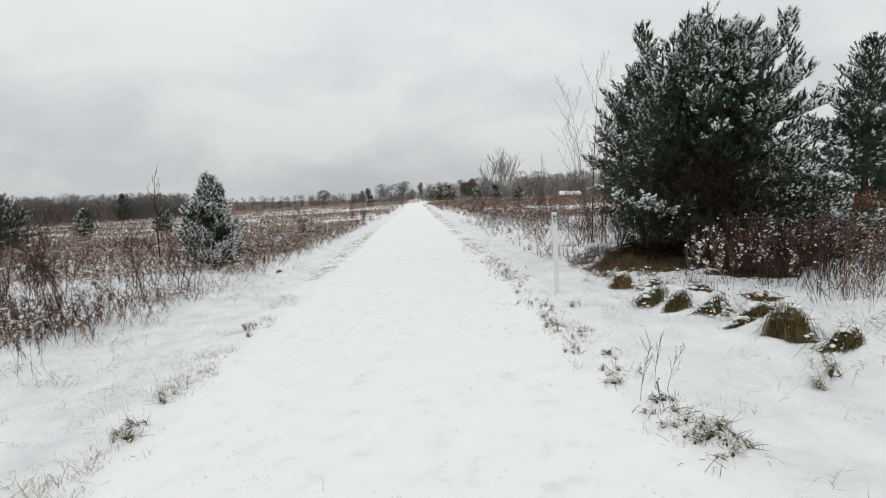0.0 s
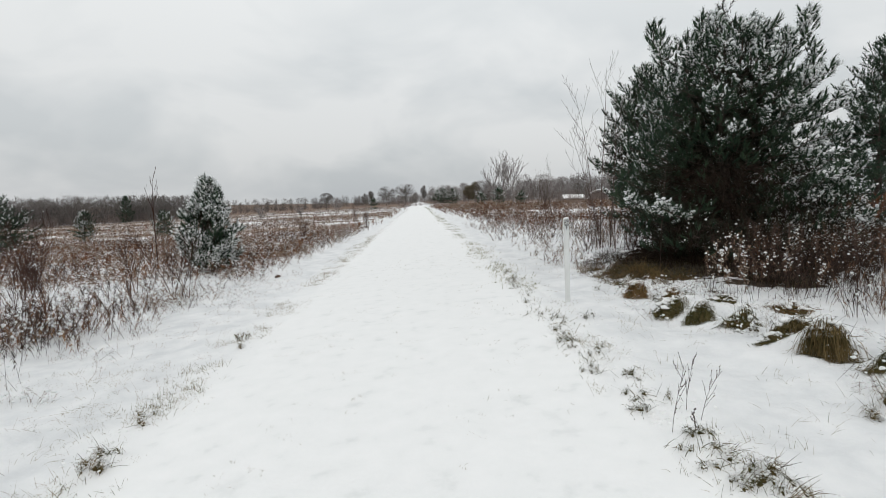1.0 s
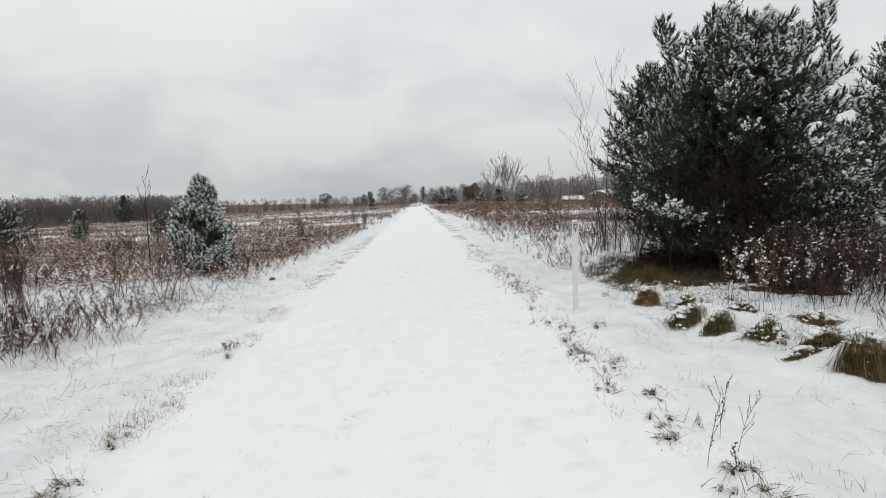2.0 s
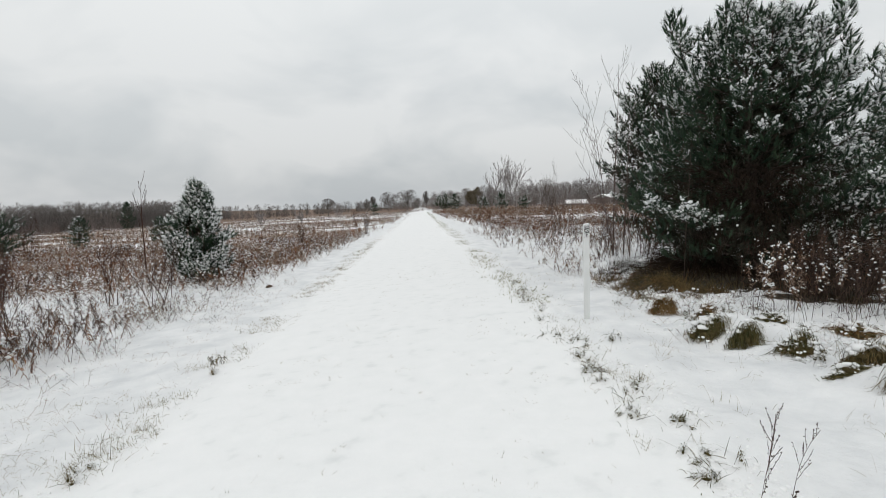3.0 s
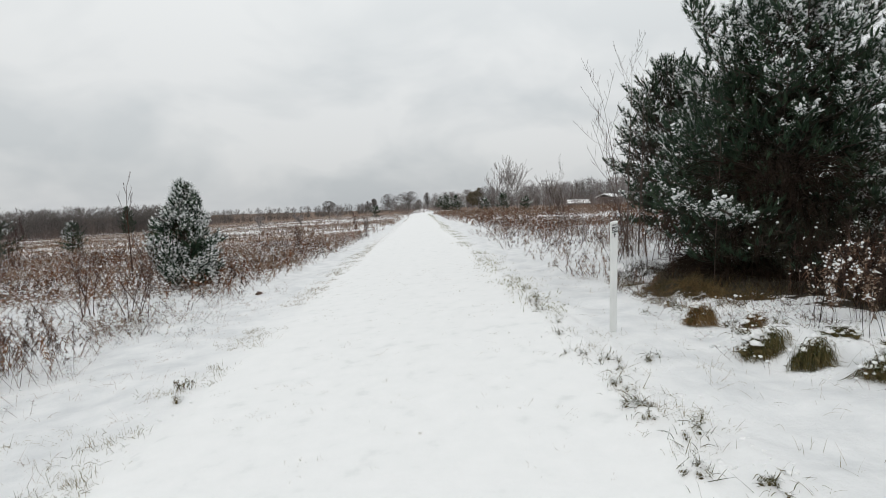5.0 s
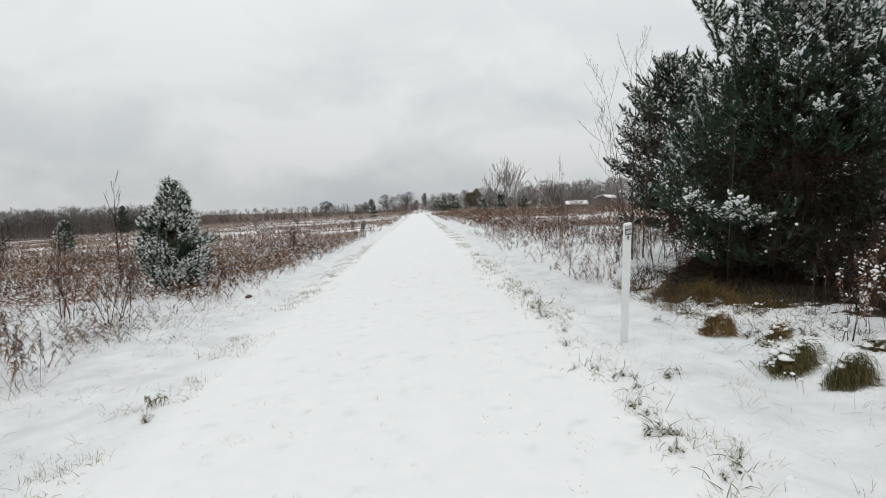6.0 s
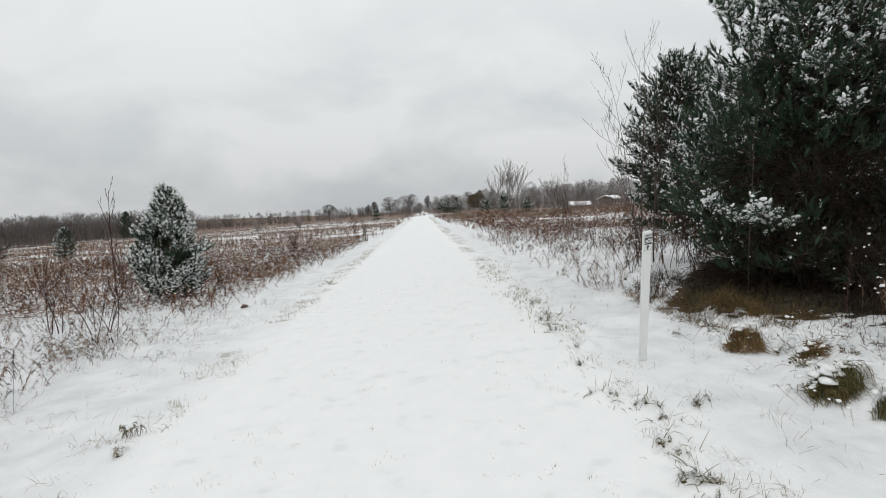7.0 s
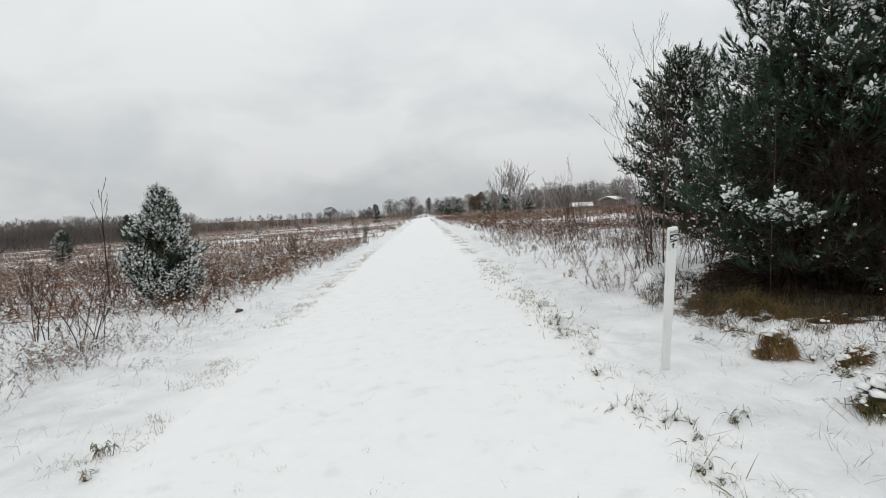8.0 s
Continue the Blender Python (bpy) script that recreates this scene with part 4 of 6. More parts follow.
# ---- trail marker post, leaning towards the walker ----
def marker_post():
    post = thing("trail_marker_post", 2.108, 6.94, "white leaning trail marker post with hiking decal", "post", z=0.0)
    tilt = Vector((-0.187, -0.531, 1.12)).normalized()
    turn = tilt.to_track_quat("Z", "X").to_matrix().to_4x4()
    # front of the post faces the walker (-y)
    zax = tilt
    xax = Vector((1, 0.06, 0)).normalized()
    yax = zax.cross(xax).normalized()
    xax = yax.cross(zax).normalized()
    m = Matrix((xax, yax, zax)).transposed().to_4x4()
    post.matrix_world = Matrix.Translation((2.108, 6.94, 0.0)) @ m
    w, d, h = 0.064, 0.030, 1.255
    bm = bmesh.new()
    bmesh.ops.create_cube(bm, size=1, matrix=Matrix.Translation((0, 0, (h - 0.15) / 2)) @ Matrix.Diagonal((w, d, h + 0.15, 1)))
    bmesh.ops.bevel(bm, geom=bm.edges[:], offset=0.005, segments=2, affect="EDGES")
    part("board", bm, M_POST, post, "weathered white plastic board")
    f = -d / 2
    # decal: white plate with a lettered strip, a picture field and an arrow
    part("decal_plate", slab(0, f - 0.0010, h - 0.083, w * 0.90, 0.002, 0.150), M_DECALW, post)
    part("picture_field", slab(0, f - 0.0030, h - 0.072, w * 0.80, 0.002, 0.058), M_DECAL, post, "dark square with a plain white walking sign")
    for x, z, a, b, c in ((-0.010, 0.004, 0.020, 0.012, 20), (0.012, -0.006, 0.026, 0.010, -25), (0.004, 0.014, 0.012, 0.012, 0), (-0.014, -0.014, 0.022, 0.007, -15), (0.018, 0.012, 0.014, 0.007, 35)):
        bm = slab(0, 0, 0, a, 0.002, b)
        bmesh.ops.transform(bm, matrix=Matrix.Translation((x, f - 0.0050, h - 0.072 + z)) @ Matrix.Rotation(radians(c), 4, "Y"), verts=bm.verts)
        part("sign_stroke", bm, M_DECALW, post)
    bm = slab(0, f - 0.0030, h - 0.136, 0.008, 0.002, 0.028)
    tri = [bm.verts.new((x, f - 0.0041, h - 0.126 + z)) for x, z in ((-0.014, 0), (0.014, 0), (0, 0.022))]
    bm.faces.new(tri)
    part("arrow", bm, M_DECAL, post, "black arrow pointing up")
    font = bpy.data.curves.new("lettering", "FONT")
    font.body, font.size, font.align_x, font.extrude = "HIKE", 0.026, "CENTER", 0.0008
    tmp = new("lettering", font)
    bpy.context.view_layer.update()
    me = bpy.data.meshes.new_from_object(tmp.evaluated_get(bpy.context.evaluated_depsgraph_get()))
    bpy.data.objects.remove(tmp)
    me.materials.clear()
    me.materials.append(M_DECAL)
    t = new("lettering", me)
    t.parent = post
    t.matrix_local = Matrix.Translation((0, f - 0.0032, h - 0.034)) @ Matrix.Rotation(radians(90), 4, "X")
    tagged(t, "black capital letters")
    for x in (-0.024, 0.024):
        bm = bmesh.new()
        bmesh.ops.create_cone(bm, cap_ends=True, segments=10, radius1=0.003, radius2=0.0022, depth=0.003, matrix=Matrix.Translation((x, f - 0.0035, h - 0.152)) @ Matrix.Rotation(radians(90), 4, "X"))
        part("rivet", bm, M_DECAL, post)


def slab(x, y, z, a, b, c, bevel=0.0):
    bm = bmesh.new()
    bmesh.ops.create_cube(bm, size=1, matrix=Matrix.Translation((x, y, z)) @ Matrix.Diagonal((a, b, c, 1)))
    if bevel:
        bmesh.ops.bevel(bm, geom=bm.edges[:], offset=bevel, segments=2, affect="EDGES")
    return bm


def part(name, bm, mat, parent, label=""):
    me = bpy.data.meshes.new(name)
    bm.to_mesh(me)
    bm.free()
    me.materials.append(mat)
    ob = new(name, me)
    ob.parent = parent
    if label:
        tagged(ob, label)
    return ob


marker_post()


# ---- bare trees, saplings and shrubs ----
def bare_levels(rng, height, levels, spread=0.8, low=0.25, lean=(0, 0), trunk_r=None, upright=0.35, trunk_curve=0.05, first=None):
    """Centre lines and radii, level by level. levels: (children for each parent, share of length, radius share)."""
    s = np.linspace(0, 1, 7)
    c = np.zeros((1, 7, 3))
    c[0, :, 2] = height * (first or 1.0) * s - 0.05
    c[0, :, 0] = lean[0] * height * s ** 1.5 + trunk_curve * np.sin(4 * s + rng.uniform(0, 6)) * height * s
    c[0, :, 1] = lean[1] * height * s ** 1.5 + trunk_curve * np.sin(3 * s + rng.uniform(0, 6)) * height * s
    r = np.linspace(trunk_r, trunk_r * 0.15, 7)[None]
    out = [(c, r)]
    lens = np.array([height])
    for k, (n, share, thin) in enumerate(levels):
        pc, pr = out[-1]
        q = np.tile((np.arange(n) + 0.5) / n, len(pc)) + rng.normal(0, 0.12 / n, n * len(pc))
        q = np.clip((low if k == 0 else 0.2) + (1 - (low if k == 0 else 0.2)) * q, 0.05, 0.985)
        pi = np.repeat(np.arange(len(pc)), n)
        fi = q * 6
        i0 = np.clip(fi.astype(int), 0, 5)
        w = (fi - i0)[:, None]
        root = pc[pi, i0] * (1 - w) + pc[pi, i0 + 1] * w
        rr = (pr[pi, i0] * (1 - w[:, 0]) + pr[pi, i0 + 1] * w[:, 0])
        pd = pc[pi, i0 + 1] - pc[pi, i0]
        pd /= np.linalg.norm(pd, axis=1)[:, None] + 1e-9
        side = np.cross(pd, rng.normal(size=pd.shape))
        side /= np.linalg.norm(side, axis=1)[:, None] + 1e-9
        way = pd * rng.uniform(0.45, 1.0, (len(pd), 1)) + side * spread * rng.uniform(0.6, 1.2, (len(pd), 1)) + np.array([0, 0, upright * 0.6])
        ln = lens[pi] * share * rng.uniform(0.6, 1.15, len(pi)) * ((1.0 - 0.15 * q if first else 1.0 - 0.55 * q) if k == 0 else 1.0 - 0.35 * q)
        cc = arcs(root, way, ln, np.full(len(ln), -upright * 0.5), 7)
        cc += np.cumsum(rng.normal(0, 0.02, cc.shape), axis=1) * ln[:, None, None] * np.linspace(0, 1, 7)[None, :, None]
        cr = np.maximum(rr * thin, 0.0012)[:, None] * np.linspace(1, 0.3, 7)
        out.append((cc, cr))
        lens = ln
    return out


def wood_mesh(levels, rng, floor=0.0, flat_from=3):
    """One heap for the coarse wood and one for the fine twigs."""
    coarse, fine = Heap(), Heap()
    for k, (c, r) in enumerate(levels):
        r = np.maximum(r, floor)
        if k < flat_from:
            step = 2 if k >= 2 else 1
            (coarse if k < 1 else fine).add(*sweep(c[:, ::step], r[:, ::step], 3 if k >= 2 else 4))
        else:
            fine.add(*ribbons(c[:, ::6] if k > 2 else c[:, ::3], 2 * r[:, 0], rng))
    return coarse, fine


def bare_tree(name, x, y, label, height, seed, levels, mat=None, category="tree", group="", trunk_r=None, floor=0.0, flat_from=3, z=None, **kw):
    rng = np.random.default_rng(seed)
    t = thing(name, x, y, label, category, group, z)
    mat = mat or M_TWIG
    coarse, fine = wood_mesh(bare_levels(rng, height, levels, trunk_r=trunk_r or height * 0.014, **kw), rng, floor=floor, flat_from=flat_from)
    coarse.make("trunk", mat, t)
    fine.make("crown", mat, t)
    return t


def shrub(name, x, y, label, height, stems, seed, spread=0.35, levels=((6, 0.4, 0.5), (4, 0.45, 0.6)), mat=None, r=0.008, group="", snow=0, lean=(0, 0), category="shrub"):
    """Several stems from one root."""
    rng = np.random.default_rng(seed)
    t = thing(name, x, y, label, category, group)
    fine, caps = Heap(), []
    for _ in range(stems):
        a = rng.uniform(0, 6.283)
        le = np.array([math.cos(a), math.sin(a)]) * rng.uniform(0.1, 1.0) * spread + np.array(lean)
        lv = bare_levels(rng, height * rng.uniform(0.6, 1.05), levels, spread=0.55, low=0.3, lean=le, trunk_r=r * rng.uniform(0.7, 1.2), upright=0.6)
        off = np.array([*rng.normal(0, 0.08, 2), 0])
        for k, (c, rr) in enumerate(lv):
            c = c + off
            if k == 0:
                coarse = Heap()
                coarse.add(*sweep(c, rr, 5))
                coarse.make("stem", mat or M_TWIG, t)
            else:
                fine.add(*sweep(c[:, ::2], np.maximum(rr[:, ::2], 0.0024), 3))
        caps.append(lv[-1][0][:, -1] + off)
    tagged(fine.make("twig", mat or M_TWIG, t), kind="stuff")
    if snow:
        caps = np.concatenate(caps)
        caps = caps[rng.uniform(size=len(caps)) < snow]
        white = Heap()
        v, f = lump(rng)
        white.stamp(v, f, spins(rng, len(caps), 0.008, 0.022, 0.8), caps)
        tagged(white.make("snow", M_SNOWCLUMP, t), kind="stuff")
    return t


SAP = ((9, 0.36, 0.45), (5, 0.4, 0.55))
# thin saplings beside the big pine
for k, (x, y, h, le) in enumerate(((4.66, 12.9, 4.4, (0.01, 0)), (4.98, 13.1, 4.0, (0.03, 0)), (4.5, 12.7, 3.7, (-0.18, -0.03)), (4.55, 12.6, 2.9, (-0.27, 0.05)), (4.8, 12.3, 2.2, (-0.12, -0.05)))):
    bare_tree("sapling", x, y, "thin bare grey-brown sapling beside a snowy pine", h, 40 + k, ((11, 0.34, 0.5), (4, 0.40, 0.6)), group="saplings by the pine", trunk_r=0.017 if k < 2 else 0.011, lean=le, spread=0.75, low=0.25, upright=0.5, trunk_curve=0.015, floor=0.0026)
bare_tree("sapling", 4.25, 8.85, "spindly dead sapling with a forked top", 2.1, 47, ((7, 0.30, 0.5), (4, 0.4, 0.6)), trunk_r=0.009, lean=(0.02, 0), spread=0.5, low=0.5, upright=0.6, trunk_curve=0.02)
bare_tree("sapling", -8.1, 17.0, "slender bare sapling standing in tall weeds", 2.9, 48, ((9, 0.26, 0.5), (3, 0.4, 0.6)), M_REDTWIG, trunk_r=0.026, floor=0.005, lean=(0.0, 0), spread=0.45, low=0.3, upright=0.8, trunk_curve=0.01)
# bare bushes west of the trail
shrub("bare_bush", -5.7, 8.6, "reddish-brown leafless bush with upright twigs", 1.5, 5, 50, 0.45, ((9, 0.42, 0.6), (4, 0.45, 0.7)), r=0.007, snow=0.05, mat=M_REDTWIG)
shrub("bare_bush", -6.6, 9.2, "reddish-brown leafless bush with upright twigs", 1.25, 5, 51, 0.45, ((9, 0.42, 0.6), (4, 0.45, 0.7)), r=0.006, snow=0.05, mat=M_REDTWIG)
shrub("bare_bush", -7.3, 10.4, "reddish-brown leafless bush among dead weeds", 1.3, 8, 52, 0.35, ((9, 0.42, 0.6), (4, 0.45, 0.7)), r=0.006, snow=0.05, mat=M_REDTWIG)
for k, (x, y, h) in enumerate(((-6.3, 8.0, 1.0), (-7.2, 8.6, 1.2), (-6.9, 7.7, 0.9), (-8.0, 9.4, 1.2))):
    shrub("bare_bush", x, y, "dense reddish-brown leafless bush in the snow", h, 8, 240 + k, 0.5, ((10, 0.45, 0.6), (6, 0.45, 0.7)), r=0.006, snow=0.06, mat=M_REDTWIG, group="bushes in the west field")
shrub("bare_bush", -4.5, 10.4, "small twiggy bush with thin dark stems", 1.3, 7, 53, 0.5, ((7, 0.4, 0.5), (4, 0.4, 0.6)), r=0.009, snow=0.12, mat=M_REDTWIG)
shrub("bare_bush", -6.9, 15.4, "thin leafless bush beside a young pine", 1.4, 6, 54, 0.25, ((6, 0.35, 0.5), (3, 0.4, 0.6)), r=0.009)
shrub("bare_bush", -9.3, 13.2, "reddish-brown leafless bush among dead weeds", 1.2, 8, 55, 0.4, ((9, 0.42, 0.6), (4, 0.45, 0.7)), r=0.006, snow=0.05, mat=M_REDTWIG)
for k, (x, y, h, st) in enumerate(((-8.4, 11.0, 1.7, 5), (-10.2, 12.3, 1.5, 6), (-6.0, 11.6, 1.3, 4), (-12.5, 16.0, 1.7, 5), (-14.5, 21.0, 1.8, 6), (-7.9, 8.4, 1.0, 6), (-9.2, 9.6, 1.3, 6), (-5.0, 24.0, 1.2, 6), (-4.6, 40.0, 1.9, 6), (-11.5, 13.0, 1.4, 7))):
    shrub("bare_bush", x, y, "thin upright leafless bush in the weeds", h, st, 180 + k, 0.34, ((8, 0.42, 0.5), (5, 0.45, 0.6)), mat=M_REDTWIG, r=0.010, group="bushes in the west field", snow=0.03)
shrub("bare_bush", 5.2, 20.4, "grey twiggy bush rising from the weeds", 2.2, 7, 56, 0.5, ((10, 0.45, 0.5), (6, 0.45, 0.6)), r=0.009)
shrub("bare_bush", -3.2, 34.0, "dark low bush beside the trail", 1.35, 10, 57, 0.35, ((8, 0.38, 0.5), (5, 0.4, 0.6)), r=0.012, snow=0.1)


# undergrowth below the pine, its twigs blackened in colour for the shade
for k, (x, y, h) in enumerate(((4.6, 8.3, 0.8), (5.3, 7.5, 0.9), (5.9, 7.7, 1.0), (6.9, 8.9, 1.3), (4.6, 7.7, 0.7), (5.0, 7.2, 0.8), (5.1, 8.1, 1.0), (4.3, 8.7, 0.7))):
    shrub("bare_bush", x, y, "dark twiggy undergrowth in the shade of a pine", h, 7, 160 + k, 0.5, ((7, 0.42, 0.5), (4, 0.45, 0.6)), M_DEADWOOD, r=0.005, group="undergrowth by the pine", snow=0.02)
for k, (x, y, h) in enumerate(((4.1, 9.9, 0.8), (5.2, 11.2, 1.5), (4.5, 10.6, 1.0), (4.2, 12.3, 0.8), (4.8, 11.9, 1.0), (3.95, 11.7, 0.5), (5.3, 12.1, 1.1), (4.9, 13.4, 1.4))):
    shrub("bare_bush", x, y, "thin brown leafless bush with snow in its twigs", h, 4, 170 + k, 0.6, ((7, 0.5, 0.5), (4, 0.5, 0.6)), M_REDTWIG, r=0.006, group="bushes behind the pine", snow=0.15)



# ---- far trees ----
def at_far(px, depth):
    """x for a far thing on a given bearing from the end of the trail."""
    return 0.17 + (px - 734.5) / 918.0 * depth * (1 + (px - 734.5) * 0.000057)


def round_tree(x, y, label, height, width, seed, mat, floor, low=0.3):
    """A leafless tree with a rounded, evenly branched crown."""
    rng = np.random.default_rng(seed)
    t = thing("bare_tree", x, y, label, "tree", "bare trees far off")
    mid, half = height * (0.5 + low * 0.5), np.array([width / 2, width / 2, height * (0.5 - low * 0.5)])
    trunk, fine = Heap(), Heap()
    s = np.linspace(0, 1, 7)
    fork = height * (low + 0.12)
    pts = np.stack([0.02 * height * np.sin(3 * s), 0 * s, fork * s - 0.1], 1)
    trunk.tube(pts, np.linspace(height * 0.028, height * 0.018, 7), 6)
    n = 12
    d = around(rng, n, -15, 85)
    d[:, :2] *= 1.1
    tips = np.array([0, 0, mid]) + d * half * 0.72
    root = pts[-1] + np.stack([np.zeros(n), np.zeros(n), -rng.uniform(0, 0.3, n) * fork], 1)

    def limb(a, b, sag):
        c = a[:, None] + (b - a)[:, None] * s[None, :, None]
        c[:, :, 2] += (sag * np.linalg.norm(b - a, axis=1))[:, None] * np.sin(s * 3.14)[None]
        return c + np.cumsum(rng.normal(0, 0.012, c.shape), axis=1) * np.linalg.norm(b - a, axis=1)[:, None, None]

    c1 = limb(root, tips, rng.uniform(0.0, 0.12, n))
    trunk.add(*sweep(c1, np.maximum(height * np.linspace(0.011, 0.004, 7), floor)[None] * np.ones((n, 1)), 3))
    prev = c1
    for m, near, r in ((8, 0.34, 0.004), (6, 0.2, 0.002), (3, 0.13, 0.001)):
        pi = np.repeat(np.arange(len(prev)), m)
        a = prev[pi, rng.integers(2, 7, len(pi))]
        b = a + rng.normal(0, 1, a.shape) * half * near + (a - np.array([0, 0, mid * 0.8])) * 0.16
        o = (b - np.array([0, 0, mid])) / half
        far = np.linalg.norm(o, axis=1)
        b = np.where((far > 1)[:, None], np.array([0, 0, mid]) + o / far[:, None] * half * rng.uniform(0.9, 1.03, (len(o), 1)), b)
        prev = limb(a, b, rng.uniform(0, 0.1, len(a)))
        fine.add(*ribbons(prev[:, ::3], np.full(len(a), 2 * max(height * r, floor)), rng))
    trunk.make("trunk", mat, t)
    tagged(fine.make("crown", mat, t), kind="stuff")
    return t


OAK = ((12, 0.52, 0.6), (7, 0.5, 0.55), (6, 0.5, 0.55), (4, 0.5, 0.6))
FARTREE = ((10, 0.52, 0.6), (7, 0.5, 0.55), (6, 0.5, 0.6))
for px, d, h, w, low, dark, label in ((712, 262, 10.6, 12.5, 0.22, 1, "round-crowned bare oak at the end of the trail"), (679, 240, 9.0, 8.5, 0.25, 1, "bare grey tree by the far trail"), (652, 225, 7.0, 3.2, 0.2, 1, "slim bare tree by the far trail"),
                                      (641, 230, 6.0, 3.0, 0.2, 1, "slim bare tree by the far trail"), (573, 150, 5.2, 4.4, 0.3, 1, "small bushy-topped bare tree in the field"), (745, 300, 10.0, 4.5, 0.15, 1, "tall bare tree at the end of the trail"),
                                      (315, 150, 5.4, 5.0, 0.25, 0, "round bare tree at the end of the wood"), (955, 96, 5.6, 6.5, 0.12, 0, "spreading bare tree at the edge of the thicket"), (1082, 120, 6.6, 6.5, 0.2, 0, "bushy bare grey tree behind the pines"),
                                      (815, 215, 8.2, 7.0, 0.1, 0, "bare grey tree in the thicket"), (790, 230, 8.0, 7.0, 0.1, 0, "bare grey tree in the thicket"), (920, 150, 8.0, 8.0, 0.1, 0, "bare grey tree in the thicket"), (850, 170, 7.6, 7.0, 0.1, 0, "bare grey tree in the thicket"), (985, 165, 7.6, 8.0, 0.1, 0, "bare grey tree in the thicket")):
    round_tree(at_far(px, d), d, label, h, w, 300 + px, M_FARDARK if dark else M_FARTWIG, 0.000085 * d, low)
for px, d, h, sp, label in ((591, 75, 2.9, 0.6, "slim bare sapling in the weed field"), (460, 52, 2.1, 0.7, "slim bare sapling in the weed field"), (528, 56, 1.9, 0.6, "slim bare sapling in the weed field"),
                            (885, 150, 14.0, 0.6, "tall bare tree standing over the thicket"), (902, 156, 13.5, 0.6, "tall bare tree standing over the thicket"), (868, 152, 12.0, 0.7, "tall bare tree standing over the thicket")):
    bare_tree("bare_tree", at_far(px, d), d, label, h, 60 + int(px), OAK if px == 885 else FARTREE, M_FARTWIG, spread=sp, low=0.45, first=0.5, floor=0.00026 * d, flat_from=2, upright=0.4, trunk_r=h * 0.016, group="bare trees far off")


def crown_shape(rng, height, floor, twigs):
    """A leafless tree with a rounded crown: a trunk, rising limbs and a haze of fine twigs."""
    h = Heap()
    low, wide = rng.uniform(0.0, 0.10), rng.uniform(0.22, 0.36)
    mid, half = height * (0.5 + low * 0.5), np.array([wide, wide, 0.5 - low * 0.5]) * height
    n = 9
    tips = np.array([0, 0, mid]) + around(rng, n, -5, 88) * half * rng.uniform(0.6, 0.95, (n, 1))
    root = np.stack([np.zeros(n), np.zeros(n), height * rng.uniform(0.05, low + 0.15, n)], 1)
    way = tips - root
    c = arcs(root, way, np.linalg.norm(way, axis=1), np.full(n, 0.0), 3)
    h.add(*ribbons(c, np.full(n, max(height * 0.009, floor)), rng))
    h.add(*ribbons(arcs(np.zeros((2, 3)), np.array([[0.02, 0, 1.0], [-0.03, 0.02, 1.0]]), np.full(2, height * (low + 0.35)), np.zeros(2), 2), np.full(2, height * 0.014), rng))
    d = around(rng, twigs, -80, 89)
    p = np.array([0, 0, mid]) + d * half * (rng.uniform(0.25, 1.0, (twigs, 1)) ** 0.55)
    way = d * (1, 1, 0.7) + rng.normal(0, 0.55, (twigs, 3)) + np.array([0, 0, 0.45])
    c = arcs(p, way, height * rng.uniform(0.05, 0.13, twigs), np.zeros(twigs), 2)
    h.add(*ribbons(c, floor * rng.uniform(0.7, 1.5, twigs), rng))
    return np.concatenate(h.v), np.concatenate(h.f)


def far_wood(name, label, spots, seed, mat, kinds=6, height=6.0, floor=0.02, twigs=150):
    """A distant wood: many leafless trees in one mesh."""
    rng = np.random.default_rng(seed)
    shapes = [crown_shape(rng, height, floor, twigs) for _ in range(kinds)]
    spots = np.array(spots)
    wood, kind = Heap(), rng.integers(0, kinds, len(spots))
    for k in range(kinds):
        some = spots[kind == k]
        if len(some):
            turn = spins(rng, len(some), 1, 1) * (some[:, 2] / height)[:, None, None]
            place = np.stack([some[:, 0], some[:, 1], ground_z(some[:, 0], some[:, 1]) - 0.1], 1)
            wood.stamp(*shapes[k], turn, place)
    return tagged(wood.make(name, mat), label, "woodland", kind="stuff")


def belt(rng, n, p0, p1, d0, d1, deep, low, high):
    """Spots for trees between two bearings at two distances."""
    u = rng.uniform(0, 1, n)
    d = d0 + (d1 - d0) * u + rng.uniform(0, deep, n)
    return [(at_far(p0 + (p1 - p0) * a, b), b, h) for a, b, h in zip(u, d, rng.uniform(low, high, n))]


rb = np.random.default_rng(77)
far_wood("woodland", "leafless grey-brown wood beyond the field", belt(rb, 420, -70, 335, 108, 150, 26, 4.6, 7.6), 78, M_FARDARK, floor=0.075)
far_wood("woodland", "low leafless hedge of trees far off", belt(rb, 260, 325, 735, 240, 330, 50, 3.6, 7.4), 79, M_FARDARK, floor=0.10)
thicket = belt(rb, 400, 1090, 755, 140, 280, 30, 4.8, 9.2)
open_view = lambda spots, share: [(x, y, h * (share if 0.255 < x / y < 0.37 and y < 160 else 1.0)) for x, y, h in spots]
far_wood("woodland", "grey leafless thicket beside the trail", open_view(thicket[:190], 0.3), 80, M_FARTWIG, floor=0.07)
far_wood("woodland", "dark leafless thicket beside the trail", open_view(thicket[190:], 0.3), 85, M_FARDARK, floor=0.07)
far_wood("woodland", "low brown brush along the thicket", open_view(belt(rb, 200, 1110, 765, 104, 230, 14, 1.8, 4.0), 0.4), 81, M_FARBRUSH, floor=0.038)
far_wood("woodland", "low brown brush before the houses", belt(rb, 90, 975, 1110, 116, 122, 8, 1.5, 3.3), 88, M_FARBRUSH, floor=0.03)
